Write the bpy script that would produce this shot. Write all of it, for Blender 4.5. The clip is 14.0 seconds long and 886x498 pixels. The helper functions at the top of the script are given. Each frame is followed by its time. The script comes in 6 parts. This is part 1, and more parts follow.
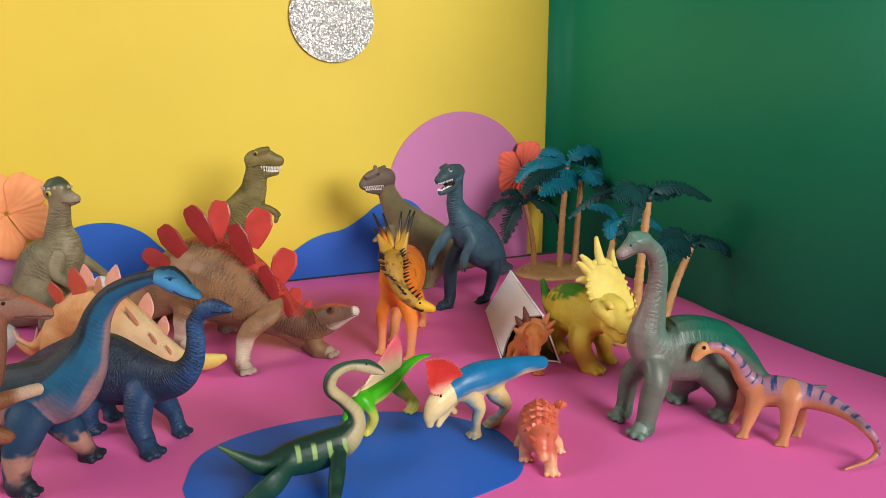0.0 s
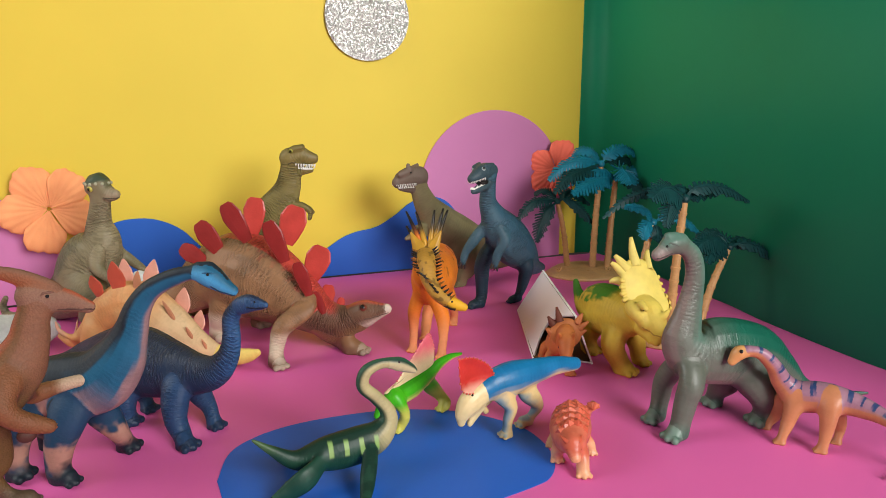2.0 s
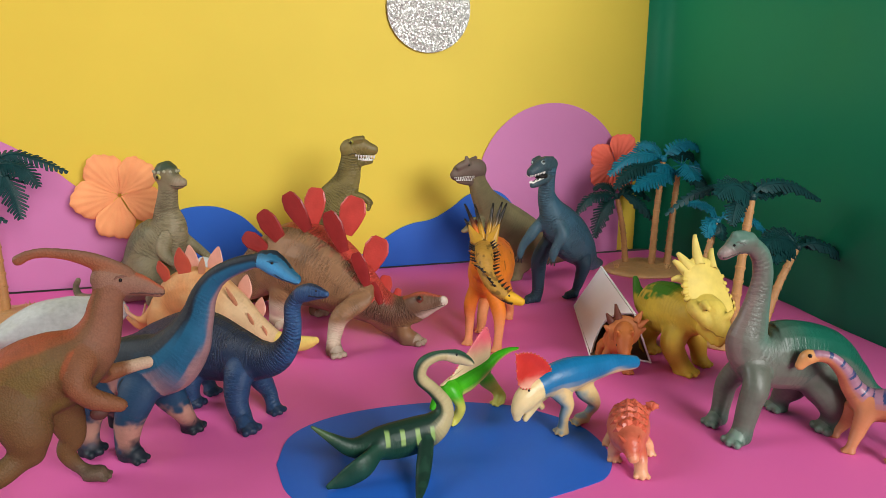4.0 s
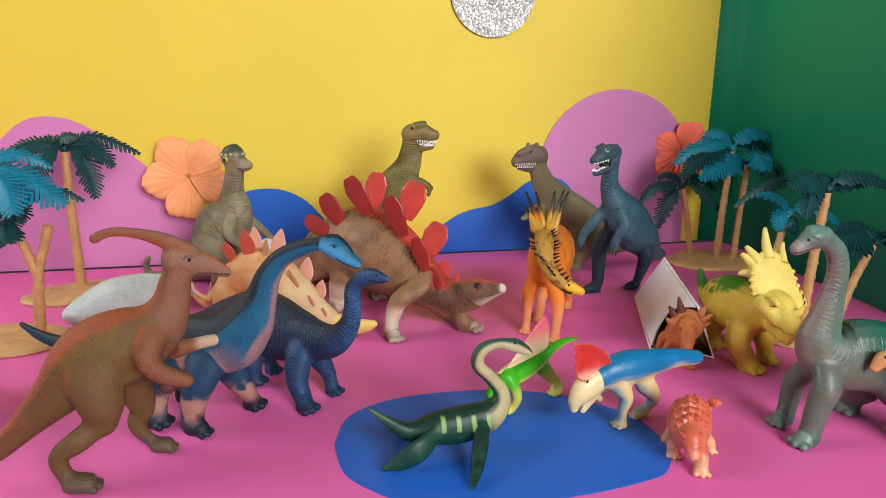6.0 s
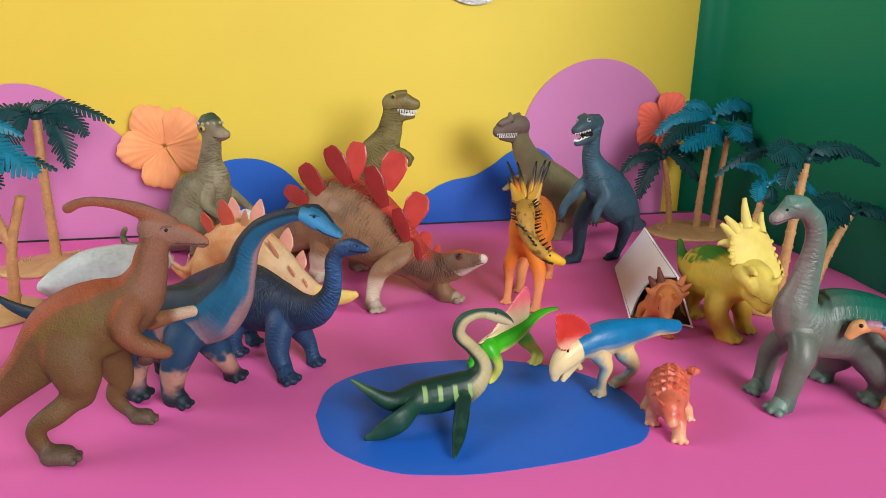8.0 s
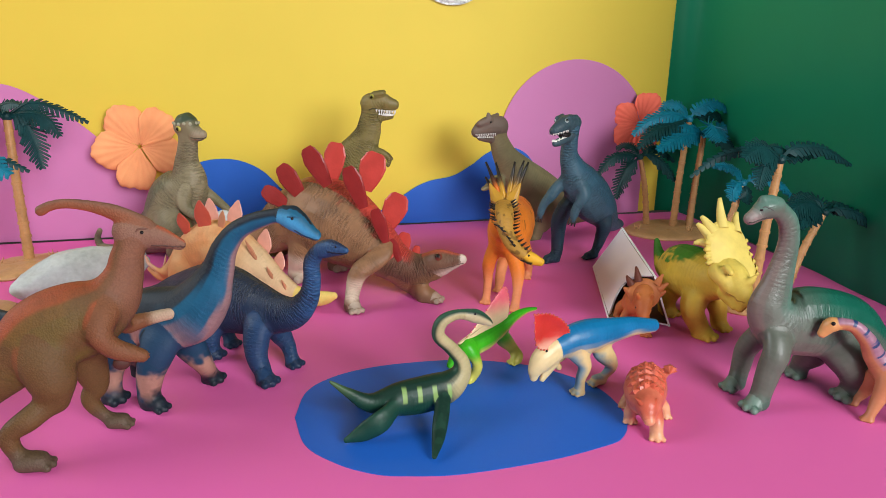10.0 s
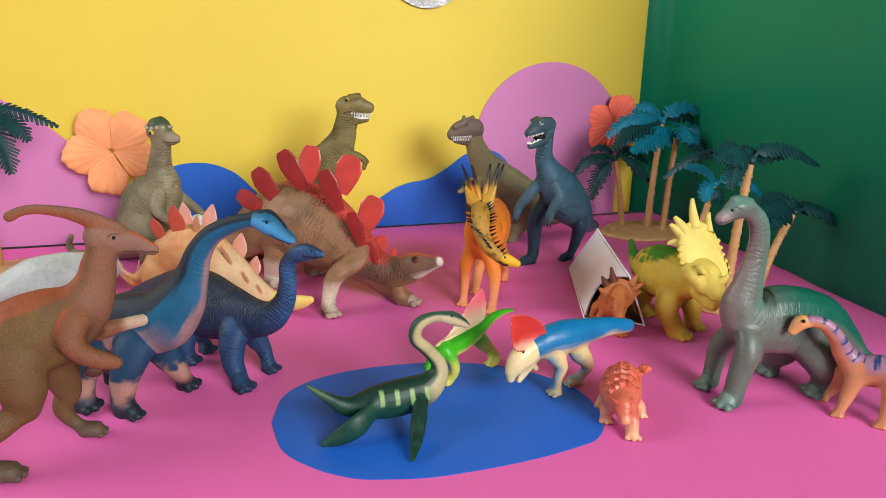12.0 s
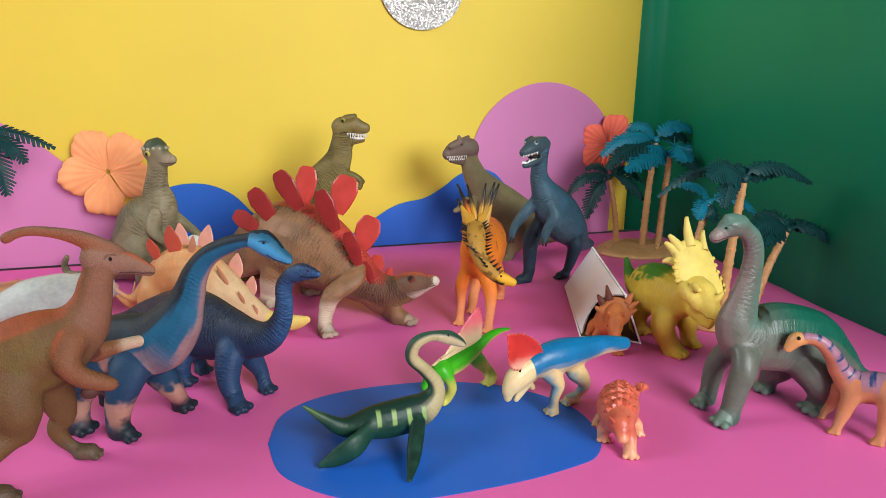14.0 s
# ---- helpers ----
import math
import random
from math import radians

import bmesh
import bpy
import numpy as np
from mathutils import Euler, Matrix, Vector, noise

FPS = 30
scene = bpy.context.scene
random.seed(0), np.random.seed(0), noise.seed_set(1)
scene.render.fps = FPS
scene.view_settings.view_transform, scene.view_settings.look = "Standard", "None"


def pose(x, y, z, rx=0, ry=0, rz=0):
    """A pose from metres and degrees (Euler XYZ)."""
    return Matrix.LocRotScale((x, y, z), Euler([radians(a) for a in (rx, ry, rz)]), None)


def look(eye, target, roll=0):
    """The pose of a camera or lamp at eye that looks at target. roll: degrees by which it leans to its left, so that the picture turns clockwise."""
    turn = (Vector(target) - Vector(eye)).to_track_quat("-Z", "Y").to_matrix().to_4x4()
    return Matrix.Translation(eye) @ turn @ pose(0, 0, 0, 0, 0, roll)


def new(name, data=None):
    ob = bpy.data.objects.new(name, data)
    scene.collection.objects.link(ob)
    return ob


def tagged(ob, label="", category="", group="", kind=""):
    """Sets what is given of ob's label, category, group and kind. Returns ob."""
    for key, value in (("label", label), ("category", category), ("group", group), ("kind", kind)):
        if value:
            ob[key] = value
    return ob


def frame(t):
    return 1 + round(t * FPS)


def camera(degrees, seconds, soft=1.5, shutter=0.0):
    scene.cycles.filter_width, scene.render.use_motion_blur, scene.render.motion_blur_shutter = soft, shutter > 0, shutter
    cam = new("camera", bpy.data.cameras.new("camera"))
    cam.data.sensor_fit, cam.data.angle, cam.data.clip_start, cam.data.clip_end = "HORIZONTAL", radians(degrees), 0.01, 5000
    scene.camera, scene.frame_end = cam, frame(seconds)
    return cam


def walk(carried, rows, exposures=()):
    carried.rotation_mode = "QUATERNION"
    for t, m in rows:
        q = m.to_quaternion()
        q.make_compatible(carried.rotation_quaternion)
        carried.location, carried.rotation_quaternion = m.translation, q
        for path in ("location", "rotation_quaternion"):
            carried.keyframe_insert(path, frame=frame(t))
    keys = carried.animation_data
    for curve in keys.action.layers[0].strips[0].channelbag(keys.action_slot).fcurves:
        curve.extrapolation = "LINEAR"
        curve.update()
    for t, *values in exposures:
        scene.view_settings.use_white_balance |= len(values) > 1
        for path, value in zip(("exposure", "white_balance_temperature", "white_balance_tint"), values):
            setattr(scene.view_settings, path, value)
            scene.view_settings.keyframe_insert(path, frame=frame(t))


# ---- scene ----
# ------------------------------------------------------------ camera and walk
cam = camera(64.5, 14.0, soft=0.75)
# seconds, eye (mm), yaw, pitch, roll in degrees
PATH = [
    (0, 0, -0, 240, -22.39, -12.93, -0.26),
    (0.5, 0.26, -0.05, 240.08, -22.2, -12.94, -0.27),
    (1, -0.75, 0.57, 239.79, -21.81, -12.81, -0.24),
    (1.5, -1.12, 0.56, 239.93, -20.69, -12.84, -0.21),
    (2, -2.13, 1.24, 240.05, -19.89, -13.04, -0.17),
    (4.5, -7.16, 4.13, 240.67, -14.29, -13.92, 0.18),
    (5, -7.57, 4.76, 240.71, -13.17, -14.21, 0.23),
    (5.5, -7.68, 5.06, 240.95, -12.04, -14.45, 0.27),
    (6, -8.3, 5.66, 241.17, -10.74, -14.88, 0.3),
    (6.5, -8.11, 5.94, 241.44, -10.44, -15.05, 0.32),
    (7, -7.3, 6.18, 240.58, -11.03, -15.6, 0.39),
    (7.2, -7.85, 7.23, 239.55, -11.69, -16.81, 0.54),
    (9.5, -7.63, 8.16, 240.52, -13.04, -17.34, 0.81),
    (10, -7.5, 7.8, 240.81, -14.1, -17.23, 0.95),
    (10.5, -7.61, 7.34, 240.95, -14.66, -17.33, 1.07),
    (11, -7.29, 7.36, 240.85, -15.16, -17.29, 1.05),
    (11.5, -7.06, 7.4, 240.85, -15.53, -17.22, 1.02),
    (12, -6.58, 6.72, 241.05, -15.98, -16.99, 0.95),
    (12.5, -7.15, 6.44, 240.99, -16.49, -16.82, 0.95),
    (13, -6.85, 6.49, 241.14, -16.44, -16.57, 0.9),
    (13.5, -6.59, 5.34, 241.85, -16.3, -15.74, 0.74),
    (14, -7.28, 5.34, 241.74, -16.32, -15.44, 0.74),
]


def view(x, y, z, yaw, pitch, roll):
    turn = Matrix.Rotation(radians(yaw), 4, "Z") @ Matrix.Rotation(radians(90 + pitch), 4, "X") @ Matrix.Rotation(radians(roll), 4, "Z")
    return Matrix.Translation((x / 1000, y / 1000, z / 1000)) @ turn


EXPOSURES = [
    (0.0, -0.74, 6900, 10), (2.0, -0.74, 6900, 10), (4.5, -0.83, 6800, 10), (6.0, -0.69, 6600, 10), (6.5, -0.61, 6500, 10), (7.2, -0.65, 6500, 10),
    (9.5, -0.71, 6500, 10), (11.0, -0.65, 6500, 10), (12.5, -0.61, 6500, 10), (14.0, -0.65, 6500, 10),
]
walk(cam, [(t, view(*row)) for t, *row in PATH], EXPOSURES)

# ------------------------------------------------------------ world and light
world = bpy.data.worlds.new("world")
scene.world = world
world.use_nodes = True
sky = world.node_tree.nodes.new("ShaderNodeTexSky")
sky.sky_type, sky.sun_disc, sky.sun_elevation, sky.sun_rotation = "NISHITA", False, radians(38), radians(200)
world.node_tree.links.new(sky.outputs[0], world.node_tree.nodes["Background"].inputs[0])
world.node_tree.nodes["Background"].inputs[1].default_value = 0.08


def area_lamp(name, eye, target, wide, high, watts, colour):
    data = bpy.data.lights.new(name, "AREA")
    data.shape, data.size, data.size_y, data.energy, data.color = "RECTANGLE", wide, high, watts, colour
    lamp = new(name, data)
    lamp.matrix_world = look(eye, target)
    return lamp


# daylight through the two windows of the room
area_lamp("window_light", (0.82, -1.66, 0.93), (0.2, 0.6, 0.08), 1.05, 1.1, 122, (0.98, 0.99, 1.0))
area_lamp("window_light", (-1.66, 0.70, 1.04), (0.4, 0.6, 0.1), 1.0, 1.08, 40, (0.90, 0.97, 1.0))

# ------------------------------------------------------------ materials


def rgb(h):
    """Linear colour from a hex colour."""
    v = np.array([int(h[i : i + 2], 16) / 255 for i in (0, 2, 4)])
    return np.where(v <= 0.04045, v / 12.92, ((v + 0.055) / 1.055) ** 2.4)


def nodes_of(name):
    m = bpy.data.materials.new(name)
    m.use_nodes = True
    t = m.node_tree
    return m, t, t.nodes["Principled BSDF"]


def add(t, kind, **values):
    n = t.nodes.new(kind)
    for key, value in values.items():
        if key in n.inputs:
            n.inputs[key].default_value = value
    return n


def mottle(name, colour, rough=0.6, grain=900.0, patch=14.0, spread=0.08, bump=0.15, spec=0.4, metal=0.0, dark=None):
    """A surface whose colour wavers at two scales, with a fine relief."""
    m, t, p = nodes_of(name)
    where = t.nodes.new("ShaderNodeTexCoord")
    fine = add(t, "ShaderNodeTexNoise", Scale=grain, Detail=3.0)
    wide = add(t, "ShaderNodeTexNoise", Scale=patch, Detail=4.0)
    for n in (fine, wide):
        t.links.new(where.outputs["Object"], n.inputs["Vector"])
    both = t.nodes.new("ShaderNodeMath")
    both.operation = "MULTIPLY_ADD"
    both.inputs[1].default_value = 0.45
    t.links.new(fine.outputs["Fac"], both.inputs[0])
    t.links.new(wide.outputs["Fac"], both.inputs[2])
    ramp = t.nodes.new("ShaderNodeValToRGB")
    c = np.array(colour)
    low = c * (1 - spread) if dark is None else np.array(dark)
    ramp.color_ramp.elements[0].position, ramp.color_ramp.elements[1].position = 0.45, 1.0
    ramp.color_ramp.elements[0].color, ramp.color_ramp.elements[1].color = (*low, 1), (*np.minimum(c * (1 + spread), 1), 1)
    t.links.new(both.outputs[0], ramp.inputs[0])
    t.links.new(ramp.outputs[0], p.inputs["Base Color"])
    relief = add(t, "ShaderNodeBump", Strength=bump, Distance=0.0004)
    t.links.new(fine.outputs["Fac"], relief.inputs["Height"])
    t.links.new(relief.outputs[0], p.inputs["Normal"])
    p.inputs["Roughness"].default_value, p.inputs["Metallic"].default_value = rough, metal
    p.inputs["Specular IOR Level"].default_value = spec
    return m


def vinyl(name, rough, fold=3.0, depth=0.5, pebble=0.3, cell=420.0, fold_dark=0.08, speck=0.0):
    """Painted vinyl: the paint comes from the mesh's own paint layer; skin folds run round the limbs and body, with fine scales."""
    m, t, p = nodes_of(name)
    paint = t.nodes.new("ShaderNodeAttribute")
    paint.attribute_name = "paint"
    along = t.nodes.new("ShaderNodeAttribute")
    along.attribute_name = "along"
    where = t.nodes.new("ShaderNodeTexCoord")
    fine = add(t, "ShaderNodeTexNoise", Scale=700.0, Detail=3.0)
    wide = add(t, "ShaderNodeTexNoise", Scale=90.0, Detail=4.0)
    scale = add(t, "ShaderNodeTexVoronoi", Scale=cell)
    for n in (fine, wide, scale):
        t.links.new(where.outputs["Object"], n.inputs["Vector"])
    # colour wavers a little with wear
    mix = t.nodes.new("ShaderNodeMix")
    mix.data_type, mix.blend_type = "RGBA", "MULTIPLY"
    mix.inputs[0].default_value = 1.0
    tone = t.nodes.new("ShaderNodeValToRGB")
    tone.color_ramp.elements[0].position, tone.color_ramp.elements[1].position = 0.3, 0.75
    tone.color_ramp.elements[0].color, tone.color_ramp.elements[1].color = (0.8, 0.8, 0.8, 1), (1, 1, 1, 1)
    t.links.new(wide.outputs["Fac"], tone.inputs[0])
    t.links.new(paint.outputs["Color"], mix.inputs[6])
    t.links.new(tone.outputs[0], mix.inputs[7])
    # folds
    shift = t.nodes.new("ShaderNodeMath")
    shift.operation = "MULTIPLY_ADD"
    shift.inputs[1].default_value = 10.0
    t.links.new(wide.outputs["Fac"], shift.inputs[0])
    t.links.new(along.outputs["Fac"], shift.inputs[2])
    turn = t.nodes.new("ShaderNodeMath")
    turn.operation = "MULTIPLY"
    turn.inputs[1].default_value = 2 * math.pi / fold
    t.links.new(shift.outputs[0], turn.inputs[0])
    wave = t.nodes.new("ShaderNodeMath")
    wave.operation = "SINE"
    t.links.new(turn.outputs[0], wave.inputs[0])
    amount = t.nodes.new("ShaderNodeAttribute")
    amount.attribute_name = "fold"
    damp = t.nodes.new("ShaderNodeMath")
    damp.operation = "MULTIPLY"
    patchy = add(t, "ShaderNodeTexNoise", Scale=55.0, Detail=2.0)
    t.links.new(where.outputs["Object"], patchy.inputs["Vector"])
    part_of = t.nodes.new("ShaderNodeMapRange")
    part_of.inputs[1].default_value, part_of.inputs[2].default_value = 0.36, 0.62
    t.links.new(patchy.outputs["Fac"], part_of.inputs[0])
    where_folded = t.nodes.new("ShaderNodeMath")
    where_folded.operation = "MULTIPLY"
    t.links.new(amount.outputs["Fac"], where_folded.inputs[0])
    t.links.new(part_of.outputs[0], where_folded.inputs[1])
    t.links.new(wave.outputs[0], damp.inputs[0])
    t.links.new(where_folded.outputs[0], damp.inputs[1])
    # the colour is darkened in the folds and between the scales
    last = mix.outputs[2]
    for source, low, high, floor in ((damp.outputs[0], -0.9, 0.1, 1 - fold_dark), (scale.outputs["Distance"], 0.75, 0.35, 1 - speck)):
        shade = t.nodes.new("ShaderNodeMapRange")
        shade.inputs[1].default_value, shade.inputs[2].default_value = low, high
        shade.inputs[3].default_value, shade.inputs[4].default_value = floor, 1.0
        t.links.new(source, shade.inputs[0])
        toned = t.nodes.new("ShaderNodeVectorMath")
        toned.operation = "SCALE"
        t.links.new(last, toned.inputs[0])
        t.links.new(shade.outputs[0], toned.inputs["Scale"])
        last = toned.outputs[0]
    t.links.new(last, p.inputs["Base Color"])
    first = add(t, "ShaderNodeBump", Strength=depth, Distance=0.0007)
    t.links.new(damp.outputs[0], first.inputs["Height"])
    second = add(t, "ShaderNodeBump", Strength=pebble, Distance=0.0006)
    t.links.new(scale.outputs["Distance"], second.inputs["Height"])
    t.links.new(first.outputs[0], second.inputs["Normal"])
    third = add(t, "ShaderNodeBump", Strength=0.25, Distance=0.0003)
    t.links.new(fine.outputs["Fac"], third.inputs["Height"])
    t.links.new(second.outputs[0], third.inputs["Normal"])
    t.links.new(third.outputs[0], p.inputs["Normal"])
    gloss = t.nodes.new("ShaderNodeMapRange")
    gloss.inputs[3].default_value, gloss.inputs[4].default_value = rough - 0.08, rough + 0.12
    t.links.new(wide.outputs["Fac"], gloss.inputs[0])
    t.links.new(gloss.outputs[0], p.inputs["Roughness"])
    p.inputs["Specular IOR Level"].default_value = 0.34
    return m


def glitter(name):
    m, t, p = nodes_of(name)
    where = t.nodes.new("ShaderNodeTexCoord")
    cells = add(t, "ShaderNodeTexVoronoi", Scale=900.0)
    t.links.new(where.outputs["Object"], cells.inputs["Vector"])
    ramp = t.nodes.new("ShaderNodeValToRGB")
    ramp.color_ramp.elements[0].color, ramp.color_ramp.elements[1].color = (0.20, 0.195, 0.18, 1), (0.80, 0.79, 0.75, 1)
    t.links.new(cells.outputs["Color"], ramp.inputs[0])
    t.links.new(ramp.outputs[0], p.inputs["Base Color"])
    tilt = t.nodes.new("ShaderNodeMix")
    tilt.data_type = "VECTOR"
    tilt.inputs[0].default_value = 0.42
    spread = t.nodes.new("ShaderNodeVectorMath")
    spread.operation = "SUBTRACT"
    spread.inputs[1].default_value = (0.5, 0.5, 0.5)
    t.links.new(cells.outputs["Color"], spread.inputs[0])
    geo = t.nodes.new("ShaderNodeNewGeometry")
    t.links.new(geo.outputs["Normal"], tilt.inputs[4])
    t.links.new(spread.outputs[0], tilt.inputs[5])
    unit = t.nodes.new("ShaderNodeVectorMath")
    unit.operation = "NORMALIZE"
    t.links.new(tilt.outputs[1], unit.inputs[0])
    t.links.new(unit.outputs[0], p.inputs["Normal"])
    p.inputs["Metallic"].default_value, p.inputs["Roughness"].default_value = 0.75, 0.35
    return m


YELLOW = mottle("yellow_card", (0.74, 0.56, 0.058), 0.62, 1500, 6, 0.04, 0.06)
PINK = mottle("pink_card", (0.74, 0.128, 0.39), 0.5, 1500, 5, 0.05, 0.06)
GREEN = mottle("green_card", (0.006, 0.225, 0.108), 0.5, 1500, 5, 0.06, 0.06, 0.2)
LILAC = mottle("lilac_card", (0.60, 0.205, 0.44), 0.6, 1500, 7, 0.05, 0.06)
BLUE = mottle("blue_card", (0.011, 0.115, 0.53), 0.5, 1500, 7, 0.06, 0.06)
SILVER = glitter("silver_glitter_card")
WHITE = mottle("white_card", (0.92, 0.92, 0.93), 0.55, 1200, 20, 0.04, 0.1)
KRAFT = mottle("brown_cardboard", (0.12, 0.06, 0.03), 0.75, 700, 60, 0.3, 0.4)
SAND = mottle("tan_plastic", (0.56, 0.32, 0.14), 0.45, 600, 90, 0.15, 0.3)
TRUNK = mottle("brown_plastic_trunk", (0.46, 0.235, 0.09), 0.45, 500, 110, 0.2, 0.35)
LEAF = mottle("dark_green_plastic", (0.004, 0.040, 0.042), 0.5, 500, 120, 0.3, 0.4, 0.25)
LEAF_BLUE = mottle("turquoise_plastic", (0.004, 0.16, 0.24), 0.45, 500, 120, 0.25, 0.4, 0.3)
# petal colours hold the light: paler where lit through, redder where shaded
PETAL_LIT = mottle("coral_fabric_lit", (1.0, 0.37, 0.16), 0.8, 1800, 40, 0.14, 0.5, 0.2)
PETAL_SHADED = mottle("red_orange_fabric_shaded", (0.95, 0.17, 0.11), 0.8, 1800, 40, 0.14, 0.5, 0.2)
STONE = mottle("pale_grey_stone", (0.50, 0.53, 0.52), 0.7, 260, 30, 0.25, 0.8, 0.3)
EYE = mottle("dark_gloss_paint", (0.012, 0.010, 0.010), 0.15, 300, 60, 0.1, 0.0)
TOOTH = mottle("white_gloss_paint", (0.80, 0.79, 0.74), 0.35, 900, 120, 0.1, 0.2)
PLASTER = mottle("grey_white_plaster", (0.24, 0.235, 0.23), 0.9, 300, 3, 0.04, 0.3, 0.2)
WOOD = mottle("brown_table_wood", (0.05, 0.028, 0.016), 0.5, 200, 9, 0.3, 0.2)
CARPET = mottle("grey_room_floor", (0.22, 0.20, 0.18), 0.9, 300, 8, 0.15, 0.3, 0.1)
SKIN_MATT = vinyl("matt_painted_vinyl", 0.56, 3.4, 0.2, 0.16)
SKIN_FOLD = vinyl("wrinkled_painted_vinyl", 0.48, 2.8, 0.8, 0.1, fold_dark=0.36)
SKIN_FINE = vinyl("ribbed_painted_vinyl", 0.5, 2.8, 0.8, 0.1, fold_dark=0.4)
SKIN_SCALE = vinyl("scaly_painted_vinyl", 0.6, 5.0, 0.08, 0.5, 900.0, speck=0.14)
SKIN_RIB = vinyl("softly_ribbed_vinyl", 0.37, 4.2, 0.28, 0.08, fold_dark=0.16)
SKIN_WET = vinyl("glossy_dark_plastic", 0.44, 3.2, 0.12, 0.1, 300.0)
SKIN_GLOSS = vinyl("glossy_painted_plastic", 0.33, 4.0, 0.06, 0.12, 500.0)

# ------------------------------------------------------------ mesh helpers


def mesh_of(name, verts, faces, materials, smooth=False):
    me = bpy.data.meshes.new(name)
    me.from_pydata([tuple(v) for v in verts], [], [tuple(f) for f in faces])
    for m in materials:
        me.materials.append(m)
    me.polygons.foreach_set("use_smooth", [smooth] * len(me.polygons))
    me.update()
    return me


def part(name, bm, material, parent, label=""):
    """Links a bmesh (or a ready mesh) as one mesh object under a thing or a part."""
    if isinstance(bm, bmesh.types.BMesh):
        me = bpy.data.meshes.new(name)
        bm.to_mesh(me)
        bm.free()
        me.materials.append(material)
    else:
        me = bm
    ob = new(name, me)
    ob.parent = parent
    if label:
        ob["label"] = label
    return ob


def prism(outline, thick):
    """A sheet cut along an outline in x and z, standing in the plane y = 0 and thick towards -y."""
    bm = bmesh.new()
    front = [bm.verts.new((x, -thick, z)) for x, z in outline]
    back = [bm.verts.new((x, 0, z)) for x, z in outline]
    bm.faces.new(front)
    bm.faces.new(back[::-1])
    n = len(outline)
    for i in range(n):
        j = (i + 1) % n
        bm.faces.new((front[j], front[i], back[i], back[j]))
    bmesh.ops.recalc_face_normals(bm, faces=bm.faces)
    return bm


def box(x0, x1, y0, y1, z0, z1):
    bm = bmesh.new()
    bmesh.ops.create_cube(bm, size=1, matrix=Matrix.Translation(((x0 + x1) / 2, (y0 + y1) / 2, (z0 + z1) / 2)) @ Matrix.Diagonal((x1 - x0, y1 - y0, z1 - z0, 1)))
    return bm


def smooth_line(points, steps):
    """Catmull-Rom through the points."""
    q = np.array(points, float)
    q = np.vstack([2 * q[0] - q[1], q, 2 * q[-1] - q[-2]])
    out = []
    for i in range(1, len(q) - 2):
        a, b, c, d = q[i - 1 : i + 3]
        k = steps if isinstance(steps, int) else max(2, int(np.linalg.norm((c - b)[:3]) / steps))
        u = np.linspace(0, 1, k, endpoint=False)[:, None]
        out.append(0.5 * (2 * b + (c - a) * u + (2 * a - 5 * b + 4 * c - d) * u**2 + (3 * b - a - 3 * c + d) * u**3))
    out.append(q[-2][None])
    return np.vstack(out)


def structure(name, bm, material, label, category, where=None):
    ob = part(name, bm, material, None)
    if where is not None:
        ob.matrix_world = where
    return tagged(ob, label, category, kind="structure")


# ------------------------------------------------------------ the room and the table
structure("room_floor", box(-1.7, 1.7, -1.8, 2.3, -0.80, -0.75), CARPET, "plain grey floor of the room under the table", "floor")
structure("ceiling", box(-1.7, 1.7, -1.8, 2.3, 1.65, 1.70), PLASTER, "plain off-white ceiling of the room", "ceiling")
structure("wall_north", box(-1.7, 1.7, 2.3, 2.4, -0.80, 1.70), PLASTER, "plain off-white wall behind the table", "wall")
structure("wall_east", box(1.7, 1.8, -1.9, 2.4, -0.80, 1.70), PLASTER, "plain off-white side wall of the room", "wall")


def wall_with_window(name, length, low, high, left, right, thick=0.1):
    """A wall along x from 0 to length with one opening through it."""
    bm = bmesh.new()
    for x0, x1, z0, z1 in ((0, left, -0.8, 1.7), (right, length, -0.8, 1.7), (left, right, -0.8, low), (left, right, high, 1.7)):
        bmesh.ops.create_cube(bm, size=1, matrix=Matrix.Translation(((x0 + x1) / 2, -thick / 2, (z0 + z1) / 2)) @ Matrix.Diagonal((x1 - x0, thick, z1 - z0, 1)))
    return bm


structure("wall_south", wall_with_window("wall_south", 3.4, 0.34, 1.50, 1.95, 3.09), PLASTER, "off-white wall with a window behind the viewer", "wall", pose(-1.7, -1.8, 0))
structure("wall_west", wall_with_window("wall_west", 4.2, 0.48, 1.6, 1.15, 2.25), PLASTER, "off-white side wall with a window", "wall", pose(-1.7, 2.4, 0, 0, 0, -90))

table = tagged(new("table"), "brown wooden table under the coloured card scene", "table")
part("tabletop", box(-0.95, 0.85, -0.25, 1.0, -0.034, -0.004), WOOD, table)
for x in (-0.88, 0.78):
    for y in (-0.18, 0.93):
        part("leg", box(x - 0.03, x + 0.03, y - 0.03, y + 0.03, -0.75, -0.034), WOOD, table)

# ------------------------------------------------------------ coloured card setting
WALL_Y = 0.88
structure("floor", box(-0.80, 0.556, -0.16, 0.8735, -0.003, 0.0), PINK, "bright pink card laid flat as the ground", "floor")
structure("wall_yellow", box(-0.85, 0.521, 0, 0.0012, 0.0015, 0.47), YELLOW, "bright yellow card standing upright as a backdrop", "wall", pose(0, WALL_Y, 0))


